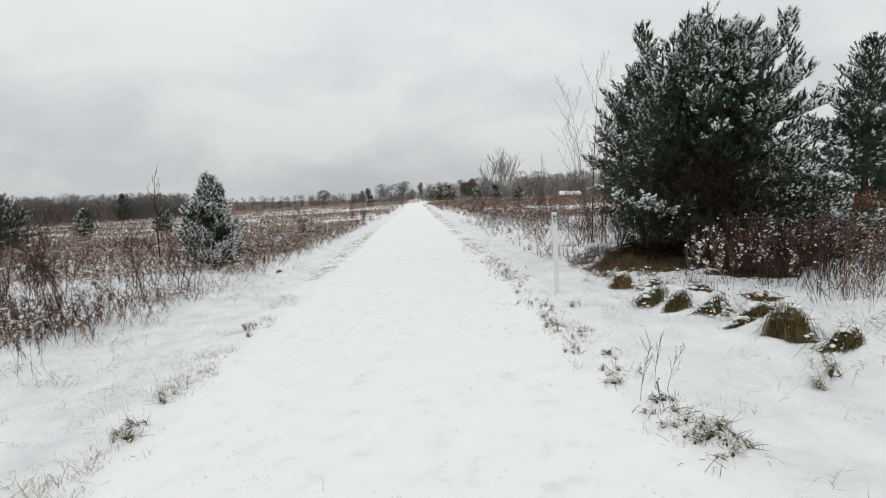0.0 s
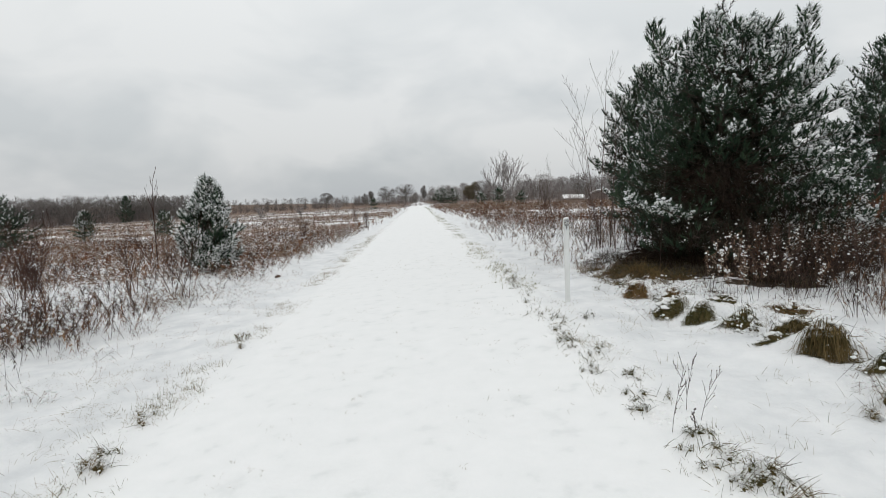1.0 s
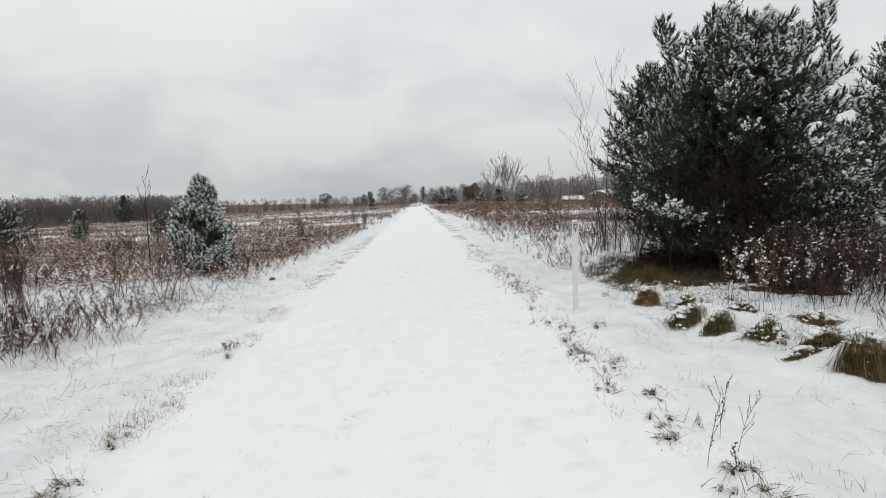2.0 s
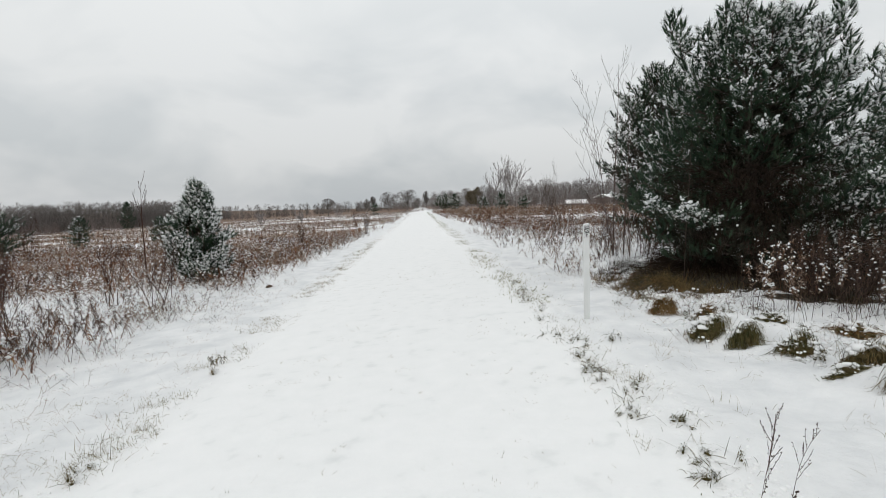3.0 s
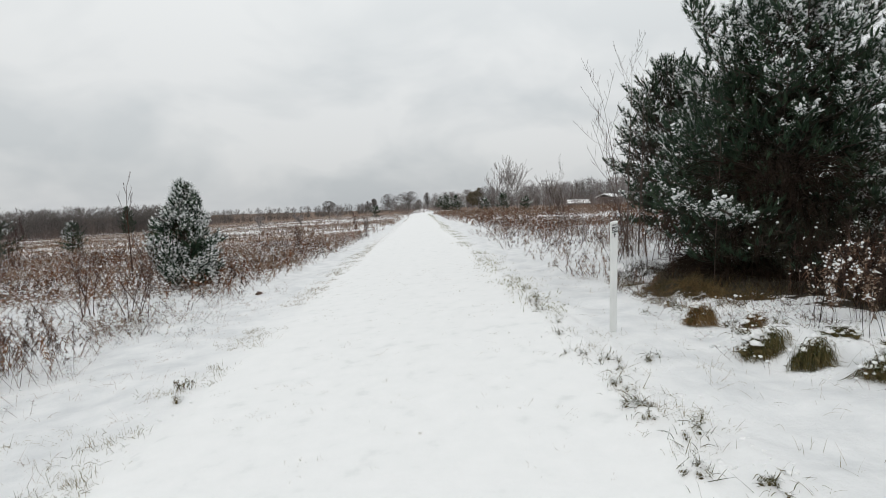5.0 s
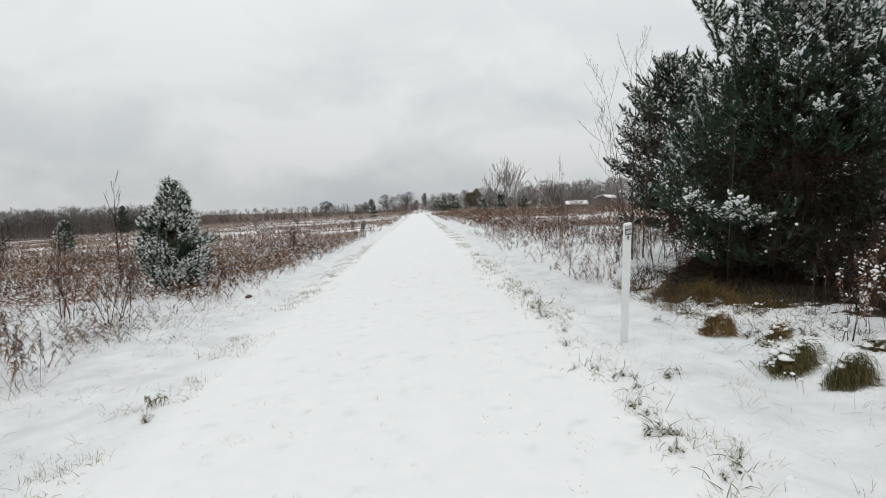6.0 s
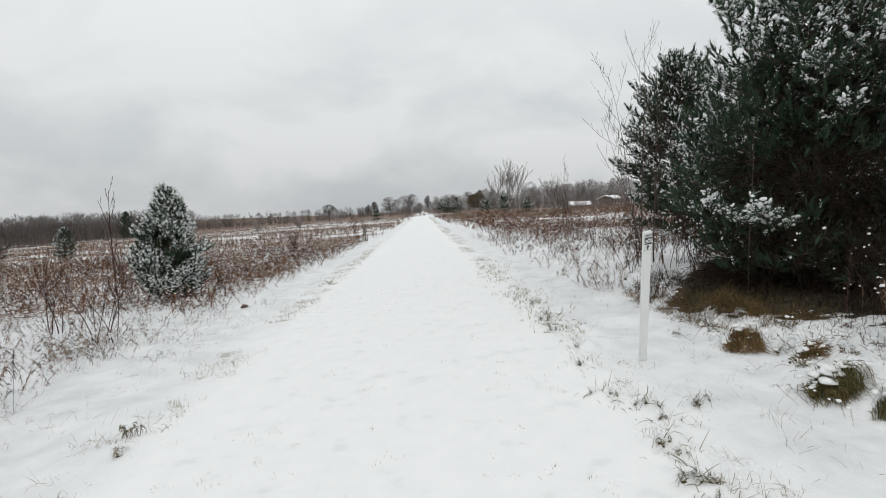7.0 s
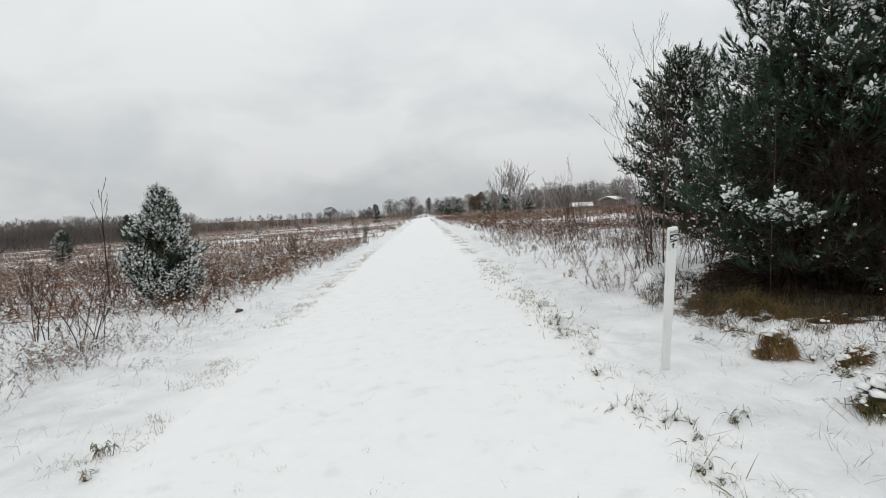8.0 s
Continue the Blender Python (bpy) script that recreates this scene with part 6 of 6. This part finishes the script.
# ---- grass ----
def grass_tuft(x, y, r, h, seed, label, mat=None, group="grass tufts on the bank"):
    """A ragged tussock of several locks whose blades hang out from under lumpy snow, towards the trail."""
    rng = np.random.default_rng(seed)
    t = thing("grass_tuft", x, y, label, "grass", group)
    foot = float(ground_z(x, y))
    big = r > 0.1
    along, back = np.array([0.86, -0.5]), np.array([0.5, 0.86])
    locks = int(rng.integers(4, 7)) if big else int(rng.integers(1, 5))
    blade, white, core = Heap(), Heap(), Heap()
    sag = rng.normal(0, 0.55)
    for k in range(locks):
        u = (k + 0.5) / locks * 2 - 1 + rng.normal(0, 0.12)
        at = along * u * r * (0.75 if big else 1.0) + back * (rng.uniform(0.0, 0.45) if big else rng.uniform(-0.8, 0.8)) * r
        q, hz = r * rng.uniform(0.22, 0.42), h * (rng.uniform(0.22, 0.5) if big else rng.uniform(0.35, 0.9)) * (1 - 0.35 * u * u)
        n = int((3400 if big else 1200) * q) + 6
        root = at + along * (rng.normal(0, 0.9 if big else 0.5, (n, 1)) * q) + back * (rng.normal(0, 0.45, (n, 1)) * q)
        rz = ground_z(x + root[:, 0], y + root[:, 1]) - foot + hz * rng.uniform(0.05, 0.75, n)
        lean = rng.normal(sag, 0.35) + u * 0.2
        fan = rng.normal(lean, 0.38, n)
        way2 = -back[None] * np.cos(fan)[:, None] + along[None] * np.sin(fan)[:, None]
        way = np.concatenate([way2 * (0.55 if big else 0.5), rng.uniform(-0.1, 0.8, (n, 1)) + (0.0 if big else 0.35)], 1)
        ln = ((0.42 * r + 0.42 * h) if big else (0.7 * q + hz)) * rng.uniform(0.35, 1.05, n)
        droop = rng.uniform(1.2, 2.6, n) if big else rng.uniform(0.7, 1.9, n)
        stray = rng.uniform(size=n) < (0.05 if big else 0.22)
        ln[stray], droop[stray] = ln[stray] * (1.35 if big else 1.8), rng.uniform(0.0, 0.5, stray.sum())
        c = arcs(np.concatenate([root, rz[:, None]], 1), way, ln, droop, 5)
        low = ground_z(x + c[:, :, 0], y + c[:, :, 1]) - foot
        c[:, :, 2] = np.maximum(c[:, :, 2], low + 0.004 + 0.015 * rng.uniform(size=(n, 1)))
        blade.add(*ribbons(c, rng.uniform(0.0025, 0.0055, n) if big else rng.uniform(0.0014, 0.0034, n), rng))
        v, f = lump(rng, 0.35)                            # the matted heart of the lock
        core.stamp(v * ((q * 0.8, q * 0.5, hz * 0.3 + 0.01) if big else (q * 0.75, q * 0.4, hz * 0.25)), f, spins(rng, 1, 1, 1), [(*(at - back * (0.25 * r if big else 0.1 * q)), float(ground_z(x + at[0], y + at[1])) - foot - 0.1 * hz)])
        for _ in range(int(rng.integers(12, 20)) if big else 9):   # lumps of snow lying on and between the locks
            v, f = lump(rng, 0.5)
            p = at + back * q * rng.uniform(0.3, 1.5) + along * q * rng.uniform(-1.3, 1.3)
            sz = rng.uniform(0.08, 0.24) * q + 0.004
            white.stamp(v, f, spins(rng, 1, sz, sz * 1.3, 0.5), [(*p, float(ground_z(x + p[0], y + p[1])) - foot + hz * rng.uniform(0.0, 0.75))])
        for _ in range(4 if big else 0):                   # broken crust on the crest
            v, f = lump(rng, 0.5)
            p = at + back * q * rng.uniform(0.0, 0.9) + along * q * rng.uniform(-1.2, 1.2)
            sz = rng.uniform(0.35, 0.75) * q
            white.stamp(v, f, spins(rng, 1, sz * 0.8, sz * 1.3, 0.55), [(*p, float(ground_z(x + p[0], y + p[1])) - foot + hz * rng.uniform(0.3, 0.8))])
        j = rng.integers(0, n, max(2, n // 45))            # crumbs caught in the blades
        v, f = lump(rng, 0.4)
        white.stamp(v, f, spins(rng, len(j), 0.003, 0.010, 0.7), c[j, rng.integers(0, 4, len(j))] + np.array([0, 0, 0.004]))
    if big:
        n = 16                                             # dry stems rising through the snow
        root = along * (rng.normal(0, 0.6, (n, 1)) * r) + back * (rng.uniform(0, 0.8, (n, 1)) * r)
        c = arcs(np.concatenate([root, np.full((n, 1), 0.02)], 1), around(rng, n, 50, 85), rng.uniform(0.15, 0.38, n), rng.uniform(0, 0.5, n), 4)
        blade.add(*ribbons(c, np.full(n, 0.002), rng))
    tagged(blade.make("blade", mat or M_GRASS, t), kind="stuff")
    tagged(core.make("thatch", M_THATCHDARK, t, "matted dark dead growth"), kind="stuff")
    tagged(white.make("snow", M_SNOW, t, smooth=True), kind="stuff")
    return t


for k, (x, y, r, h, mat) in enumerate(TUFTS):
    grass_tuft(x, y, r, h, 130 + k, "ragged olive-green grass tuft hanging from under snow" if mat in "go" else "tan dead grass tuft poking from the snow", mat={"g": M_GRASS, "t": M_THATCH, "o": M_GRASSOLIVE}[mat])


rv = np.random.default_rng(139)
for k, (x, y) in enumerate(CLUMPS):
    grass_tuft(x, y, rv.uniform(0.03, 0.085), rv.uniform(0.045, 0.10), 200 + k, "small dark green grass clump half buried in snow", mat=M_GRASS, group="grass clumps along the trail")


for k, (x, y, r, h) in enumerate(((-1.88, 3.56, 0.098, 0.13), (-1.98, 4.3, 0.07, 0.10), (-1.95, 6.4, 0.07, 0.10), (1.75, 2.42, 0.098, 0.12), (1.60, 5.0, 0.09, 0.11))):
    grass_tuft(x, y, r, h, 260 + k, "green and tan grass clump pushing through trail-edge snow", mat=M_GRASSOLIVE, group="grass clumps along the trail")
for k, (x, y) in enumerate(((2.84, 12.26), (3.53, 18.1), (4.19, 13.7), (3.65, 11.2))):
    grass_tuft(x, y, 0.09, 0.30, 270 + k, "tan dead grass tuft standing in patchy snow", mat=M_THATCH, group="tan grass tufts in the snow")


def grass_stuff(name, label, xy, seed, n, length, mat, width=0.004, low=25, high=85, droop=0.35, spread=0.05, up=0.0):
    """Loose blades in small tufts, joined."""
    rng = np.random.default_rng(seed)
    p = np.repeat(xy, n, axis=0) + rng.normal(0, spread, (len(xy) * n, 2))
    root = np.stack([p[:, 0], p[:, 1], ground_z(p[:, 0], p[:, 1]) - 0.005 + up], 1)
    c = arcs(root, around(rng, len(root), low, high), length * rng.uniform(0.35, 1.2, len(root)), rng.uniform(0, 2 * droop, len(root)), 4)
    h = Heap()
    h.add(*ribbons(c, np.full(len(root), width), rng))
    return tagged(h.make(name, mat), label, "grass", kind="stuff")


rg = np.random.default_rng(61)


def verge(n, x, wide, y0, y1, power=1.6):
    y = y0 + (y1 - y0) * rg.uniform(size=n) ** power
    xx = x + rg.normal(0, wide, n)
    k = waves(xx * 0.3, y, 62, 1.4) > -0.15
    return np.stack([xx[k], y[k]], 1)


grass_stuff("verge_grass", "thin grass blades poking through trail-edge snow", verge(640, -2.02, 0.15, 1.5, 26), 63, 12, 0.10, M_GRASSDRY, 0.0026)
grass_stuff("verge_grass", "thin grass blades poking through trail-edge snow", verge(230, 1.68, 0.13, 1.5, 26), 64, 11, 0.11, M_GRASSDRY, 0.0019, spread=0.028)
grass_stuff("verge_grass", "dull green and tan grass along the far trail edge", verge(900, 1.72, 0.13, 8, 110, 1.2), 65, 6, 0.09, M_GRASSFAR, 0.009, spread=0.12)
grass_stuff("verge_grass", "dull tan grass along the far trail edge", verge(220, -2.0, 0.08, 9, 110, 1.2), 66, 5, 0.08, M_WEEDTAN, 0.009, spread=0.12)
west_near = scatter(rg, 330, -3.8, -1.95, 1.4, 6.0, lambda x, y: waves(x, y, 79, 0.8) > -0.05)
grass_stuff("verge_grass", "thin grass and stems poking through bank snow", west_near, 86, 8, 0.11, M_GRASSDRY, 0.0018, 10, 80, 0.5, 0.05)
# clumps at the trail's east edge
clumps = np.array([q for q in CLUMPS if q[0] > 0])
grass_stuff("edge_clump", "dark green grass clumps half buried in snow", clumps, 67, 14, 0.13, M_GRASS, 0.0036, 20, 80, 0.5, 0.06)
grass_stuff("edge_clump", "dark green grass clumps half buried in snow", np.array([q for q in CLUMPS if -3 < q[0] < 0] + [(-1.95, 2.3), (-2.15, 2.25), (-2.3, 2.3)]), 68, 20, 0.17, M_GRASS, 0.003, 15, 85, 0.6, 0.07)
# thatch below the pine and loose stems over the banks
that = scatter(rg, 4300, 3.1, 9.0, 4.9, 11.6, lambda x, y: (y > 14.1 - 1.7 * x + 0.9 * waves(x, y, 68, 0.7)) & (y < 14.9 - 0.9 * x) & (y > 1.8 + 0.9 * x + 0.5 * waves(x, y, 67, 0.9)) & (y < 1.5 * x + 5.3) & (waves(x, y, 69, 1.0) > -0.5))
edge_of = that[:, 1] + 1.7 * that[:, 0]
# blades farther in below the pine get darker colours in place of shade
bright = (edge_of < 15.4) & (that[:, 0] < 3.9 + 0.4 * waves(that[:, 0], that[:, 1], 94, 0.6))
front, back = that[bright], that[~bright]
front = front[waves(front[:, 0], front[:, 1], 111, 0.45) > -0.2]
grass_stuff("thatch_grass", "matted dark grass with a pine's shade put into its colour", back[::4], 70, 12, 0.14, M_GRASSSHADE, 0.0042, 35, 88, 0.55, 0.08)
grass_stuff("thatch_grass", "matted dark grass with a pine's shade put into its colour", back[1::2], 71, 13, 0.22, M_DEADWOOD, 0.0042, 35, 88, 0.5, 0.08)
grass_stuff("thatch_grass", "tan and olive grass leaning over the bank", front[::3], 87, 24, 0.34, M_GRASSOLIVE, 0.0030, 25, 80, 1.1, 0.05)
grass_stuff("thatch_grass", "tan and olive grass leaning over the bank", front[1::3], 89, 24, 0.30, M_THATCH, 0.0030, 25, 80, 1.1, 0.05)
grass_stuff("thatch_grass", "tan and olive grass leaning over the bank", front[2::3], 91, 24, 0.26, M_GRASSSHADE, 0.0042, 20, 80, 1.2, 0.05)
apron = scatter(rg, 900, 3.08, 3.95, 7.0, 9.6, lambda x, y: (y + 0.95 * x > 10.75 + 0.25 * waves(x, y, 105, 0.5)) & (y + 0.95 * x < 12.3) & (waves(x, y, 106, 0.6) > 0.05))
grass_stuff("apron_grass", "tangled olive and tan grass in front of the pine", apron[::2], 107, 16, 0.26, M_GRASSOLIVE, 0.0036, 30, 80, 1.0, 0.05)
grass_stuff("apron_grass", "tangled olive and tan grass in front of the pine", apron[1::2], 108, 14, 0.24, M_THATCH, 0.0032, 30, 80, 1.0, 0.05)
lip_line = scatter(rg, 900, 2.9, 6.5, 5.0, 10.5, lambda x, y: (np.abs(y - 13.6 + 1.7 * x) < 0.75) & (waves(x, y, 57, 0.5) > -0.1))
grass_stuff("lip_grass", "dead stems and grass along the edge of the bank", lip_line, 59, 7, 0.17, M_WEEDDARK, 0.0035, 20, 88, 0.4, 0.04)
grass_stuff("lip_grass", "dead stems and grass along the edge of the bank", lip_line[::3], 60, 9, 0.15, M_GRASSOLIVE, 0.004, 20, 88, 0.7, 0.05)
weed_patch("weed_stand", "thin tan stalks along the edge of the bank", lip_line[::5], 92, 0.34, (M_WEEDTAN, M_WEEDDARK, M_WEED), snow=0.25, blob=0.012, leaves=5, plume=7, stem_r=0.0018, leaf_l=0.04, width=0.008, lean=0.3, thick=0.8)
bank = scatter(rg, 1000, 1.9, 5.2, 1.5, 12, lambda x, y: waves(x, y, 71, 1.2) > -0.1)
grass_stuff("loose_stems", "thin dead stems scattered over the snowy bank", bank, 72, 3, 0.12, M_GRASSDRY, 0.0017, 15, 80, 0.3, 0.03)
bankw = scatter(rg, 800, -5.0, -2.1, 2.0, 13, lambda x, y: waves(x, y, 73, 1.2) > -0.1)
grass_stuff("loose_stems", "thin dead stems scattered over the snowy bank", bankw, 74, 3, 0.14, M_WEEDTAN, 0.0018, 15, 80, 0.3, 0.03)
flecks = scatter(rg, 1000, -1.7, 1.45, 1.2, 14, lambda x, y: waves(x, y, 75, 0.9) > 0.05)
grass_stuff("trail_flecks", "short grass tips showing through the trail snow", flecks, 76, 6, 0.034, M_GRASSDRY, 0.0017, 20, 85, 0.3, 0.022, up=0.010)


def crumbs(name, label, xy, seed, low, high, mat, flat, lift, category):
    """Small uneven bits lying on the snow, joined."""
    rng = np.random.default_rng(seed)
    h = Heap()
    kind = rng.integers(0, 5, len(xy))
    for k in range(5):
        p = xy[kind == k]
        v, f = lump(rng, 0.5)
        turn = spins(rng, len(p), low, high, flat)
        size = np.abs(np.linalg.det(turn)) ** (1 / 3)
        h.stamp(v, f, turn, np.stack([p[:, 0], p[:, 1], ground_z(p[:, 0], p[:, 1]) + size * lift], 1))
    return tagged(h.make(name, mat, smooth=True), label, category, kind="stuff")


rc = np.random.default_rng(95)
edge_e = np.stack([rc.normal(1.72, 0.13, 1500), 1.6 + 9 * rc.uniform(size=1500) ** 1.4], 1)
edge_e = edge_e[(waves(edge_e[:, 0], edge_e[:, 1], 96, 0.6) > 0.0) & (edge_e[:, 0] > 1.45)]
edge_w = np.stack([rc.normal(-2.05, 0.16, 700), 1.6 + 9 * rc.uniform(size=700) ** 1.4], 1)
edge_w = edge_w[(waves(edge_w[:, 0], edge_w[:, 1], 97, 0.6) > 0.1) & (edge_w[:, 0] < -1.8)]
lip_s = scatter(rc, 9000, 2.6, 5.2, 3.0, 9.0, lambda x, y: (np.abs(x - np.interp(y, [3.2, 4.3, 5.2, 5.9, 7.5, 9], [3.35, 3.55, 3.3, 3.1, 3.25, 3.3])) < 0.35) & (y + 0.95 * x < 10.3) & (waves(x, y, 98, 0.5) > 0.05))
crumbs("snow_lumps", "crumbly lumps of snow along the trail edge", np.concatenate([edge_e, edge_w]), 101, 0.004, 0.017, M_SNOW, 0.6, 0.1, "snow")
crumbs("snow_lumps", "crumbly lumps of snow along the edge of the bank", lip_s[:2600], 102, 0.004, 0.014, M_SNOW, 0.6, 0.1, "snow")
bits_e = scatter(rc, 2600, 2.4, 6.5, 3.0, 9.5, lambda x, y: (np.abs(x - np.interp(y, [3.2, 4.3, 5.2, 5.9, 7.5, 9], [3.6, 3.75, 3.5, 3.25, 3.4, 3.5])) < 0.6) & (y + 0.95 * x < 10.3) & (waves(x, y, 99, 0.7) > 0.1))
bits_w = scatter(rc, 3000, -9.0, -2.6, 4.5, 13.5, lambda x, y: (x < -2.6 - 0.05 * (13.5 - y) ** 1.1) & (waves(x, y, 100, 0.7) > 0.15))
weed_patch("weed_scrub", "short broken weeds and leaf litter in the snow", np.concatenate([bits_e[:420], bits_w[:900]]), 103, 0.13, (M_WEEDDARK, M_WEEDTAN, M_WEED), snow=0.8, blob=0.02, leaves=14, plume=8, leaf_l=0.05, width=0.012, stem_r=0.003, lean=0.5)


# ---- single plants and clods ----
def seed_plant(x, y, h, seed, lean, label):
    """A bare branching stem set with small round seed pods."""
    rng = np.random.default_rng(seed)
    t = thing("seed_stalk", x, y, label, "plant", "dry seed stalks")
    lv = bare_levels(rng, h, ((7, 0.36, 0.7),), trunk_r=0.0020, spread=0.6, low=0.3, upright=0.45, trunk_curve=0.05, lean=(lean, 0.02))
    stem = Heap()
    for c, r in lv:
        stem.add(*sweep(c, np.maximum(r, 0.0012), 4))
    stem.make("stem", M_WEEDDARK, t)
    pods = Heap()
    pts = np.concatenate([lv[0][0][:, 3:].reshape(-1, 3), lv[1][0][:, 2:].reshape(-1, 3)])
    v, f = lump(rng)
    pods.stamp(v, f, spins(rng, len(pts), 0.0015, 0.0042), pts + rng.normal(0, 0.003, pts.shape))
    tagged(pods.make("seed_pod", M_WEEDDARK, t, "dark dry seed pods"), kind="stuff")


seed_plant(1.60, 3.10, 0.44, 140, 0.10, "dark branching seed stalk with round pods")
seed_plant(1.82, 3.36, 0.38, 141, 0.06, "dark branching seed stalk with round pods")
seed_plant(1.66, 2.96, 0.17, 142, -0.08, "dark branching seed stalk with round pods")
seed_plant(1.84, 3.24, 0.34, 143, 0.38, "dark branching seed stalk with round pods")


def clod(x, y, r, seed, label):
    rng = np.random.default_rng(seed)
    bm = bmesh.new()
    bmesh.ops.create_icosphere(bm, subdivisions=2, radius=r)
    for v in bm.verts:
        v.co *= 1 + 0.35 * noise.noise(v.co / r * 1.3 + Vector((seed, 0, 0)))
        v.co.z *= 0.6
    me = bpy.data.meshes.new("clod")
    bm.to_mesh(me)
    bm.free()
    me.materials.append(M_WEEDDARK)
    ob = new("clod", me)
    ob.location = (x, y, float(ground_z(x, y)) + r * 0.3)
    tagged(ob, label, "clod")


clod(-3.22, 12.75, 0.075, 150, "small dark clod of earth on the snow")


def leafy_weed(x, y, seed):
    """A wilted broad-leaved weed."""
    rng = np.random.default_rng(seed)
    t = thing("leafy_weed", x, y, "small wilted grey-green weed with drooping leaves", "plant")
    stem, leaf = Heap(), Heap()
    for _ in range(4):
        way = around(rng, 1, 55, 85)
        c = arcs(rng.normal(0, 0.03, (1, 3)) * (1, 1, 0), way, np.array([rng.uniform(0.07, 0.13)]), np.array([0.1]), 5)
        stem.add(*sweep(c, np.linspace(0.003, 0.0015, 5)[None], 4))
        n = 9
        q = rng.uniform(0.3, 1, n)
        root = np.stack([np.interp(q, np.linspace(0, 1, 5), c[0, :, j]) for j in range(3)], 1)
        leaf.add(*ribbons(arcs(root, around(rng, n, -10, 50), rng.uniform(0.018, 0.034, n), rng.uniform(0.7, 1.4, n), 4), np.full(n, 0.009), rng))
    stem.make("stem", M_WEEDDARK, t)
    leaf.make("leaf", M_GRASS, t)


leafy_weed(-2.08, 6.72, 151)
leafy_weed(-2.03, 6.70, 152)
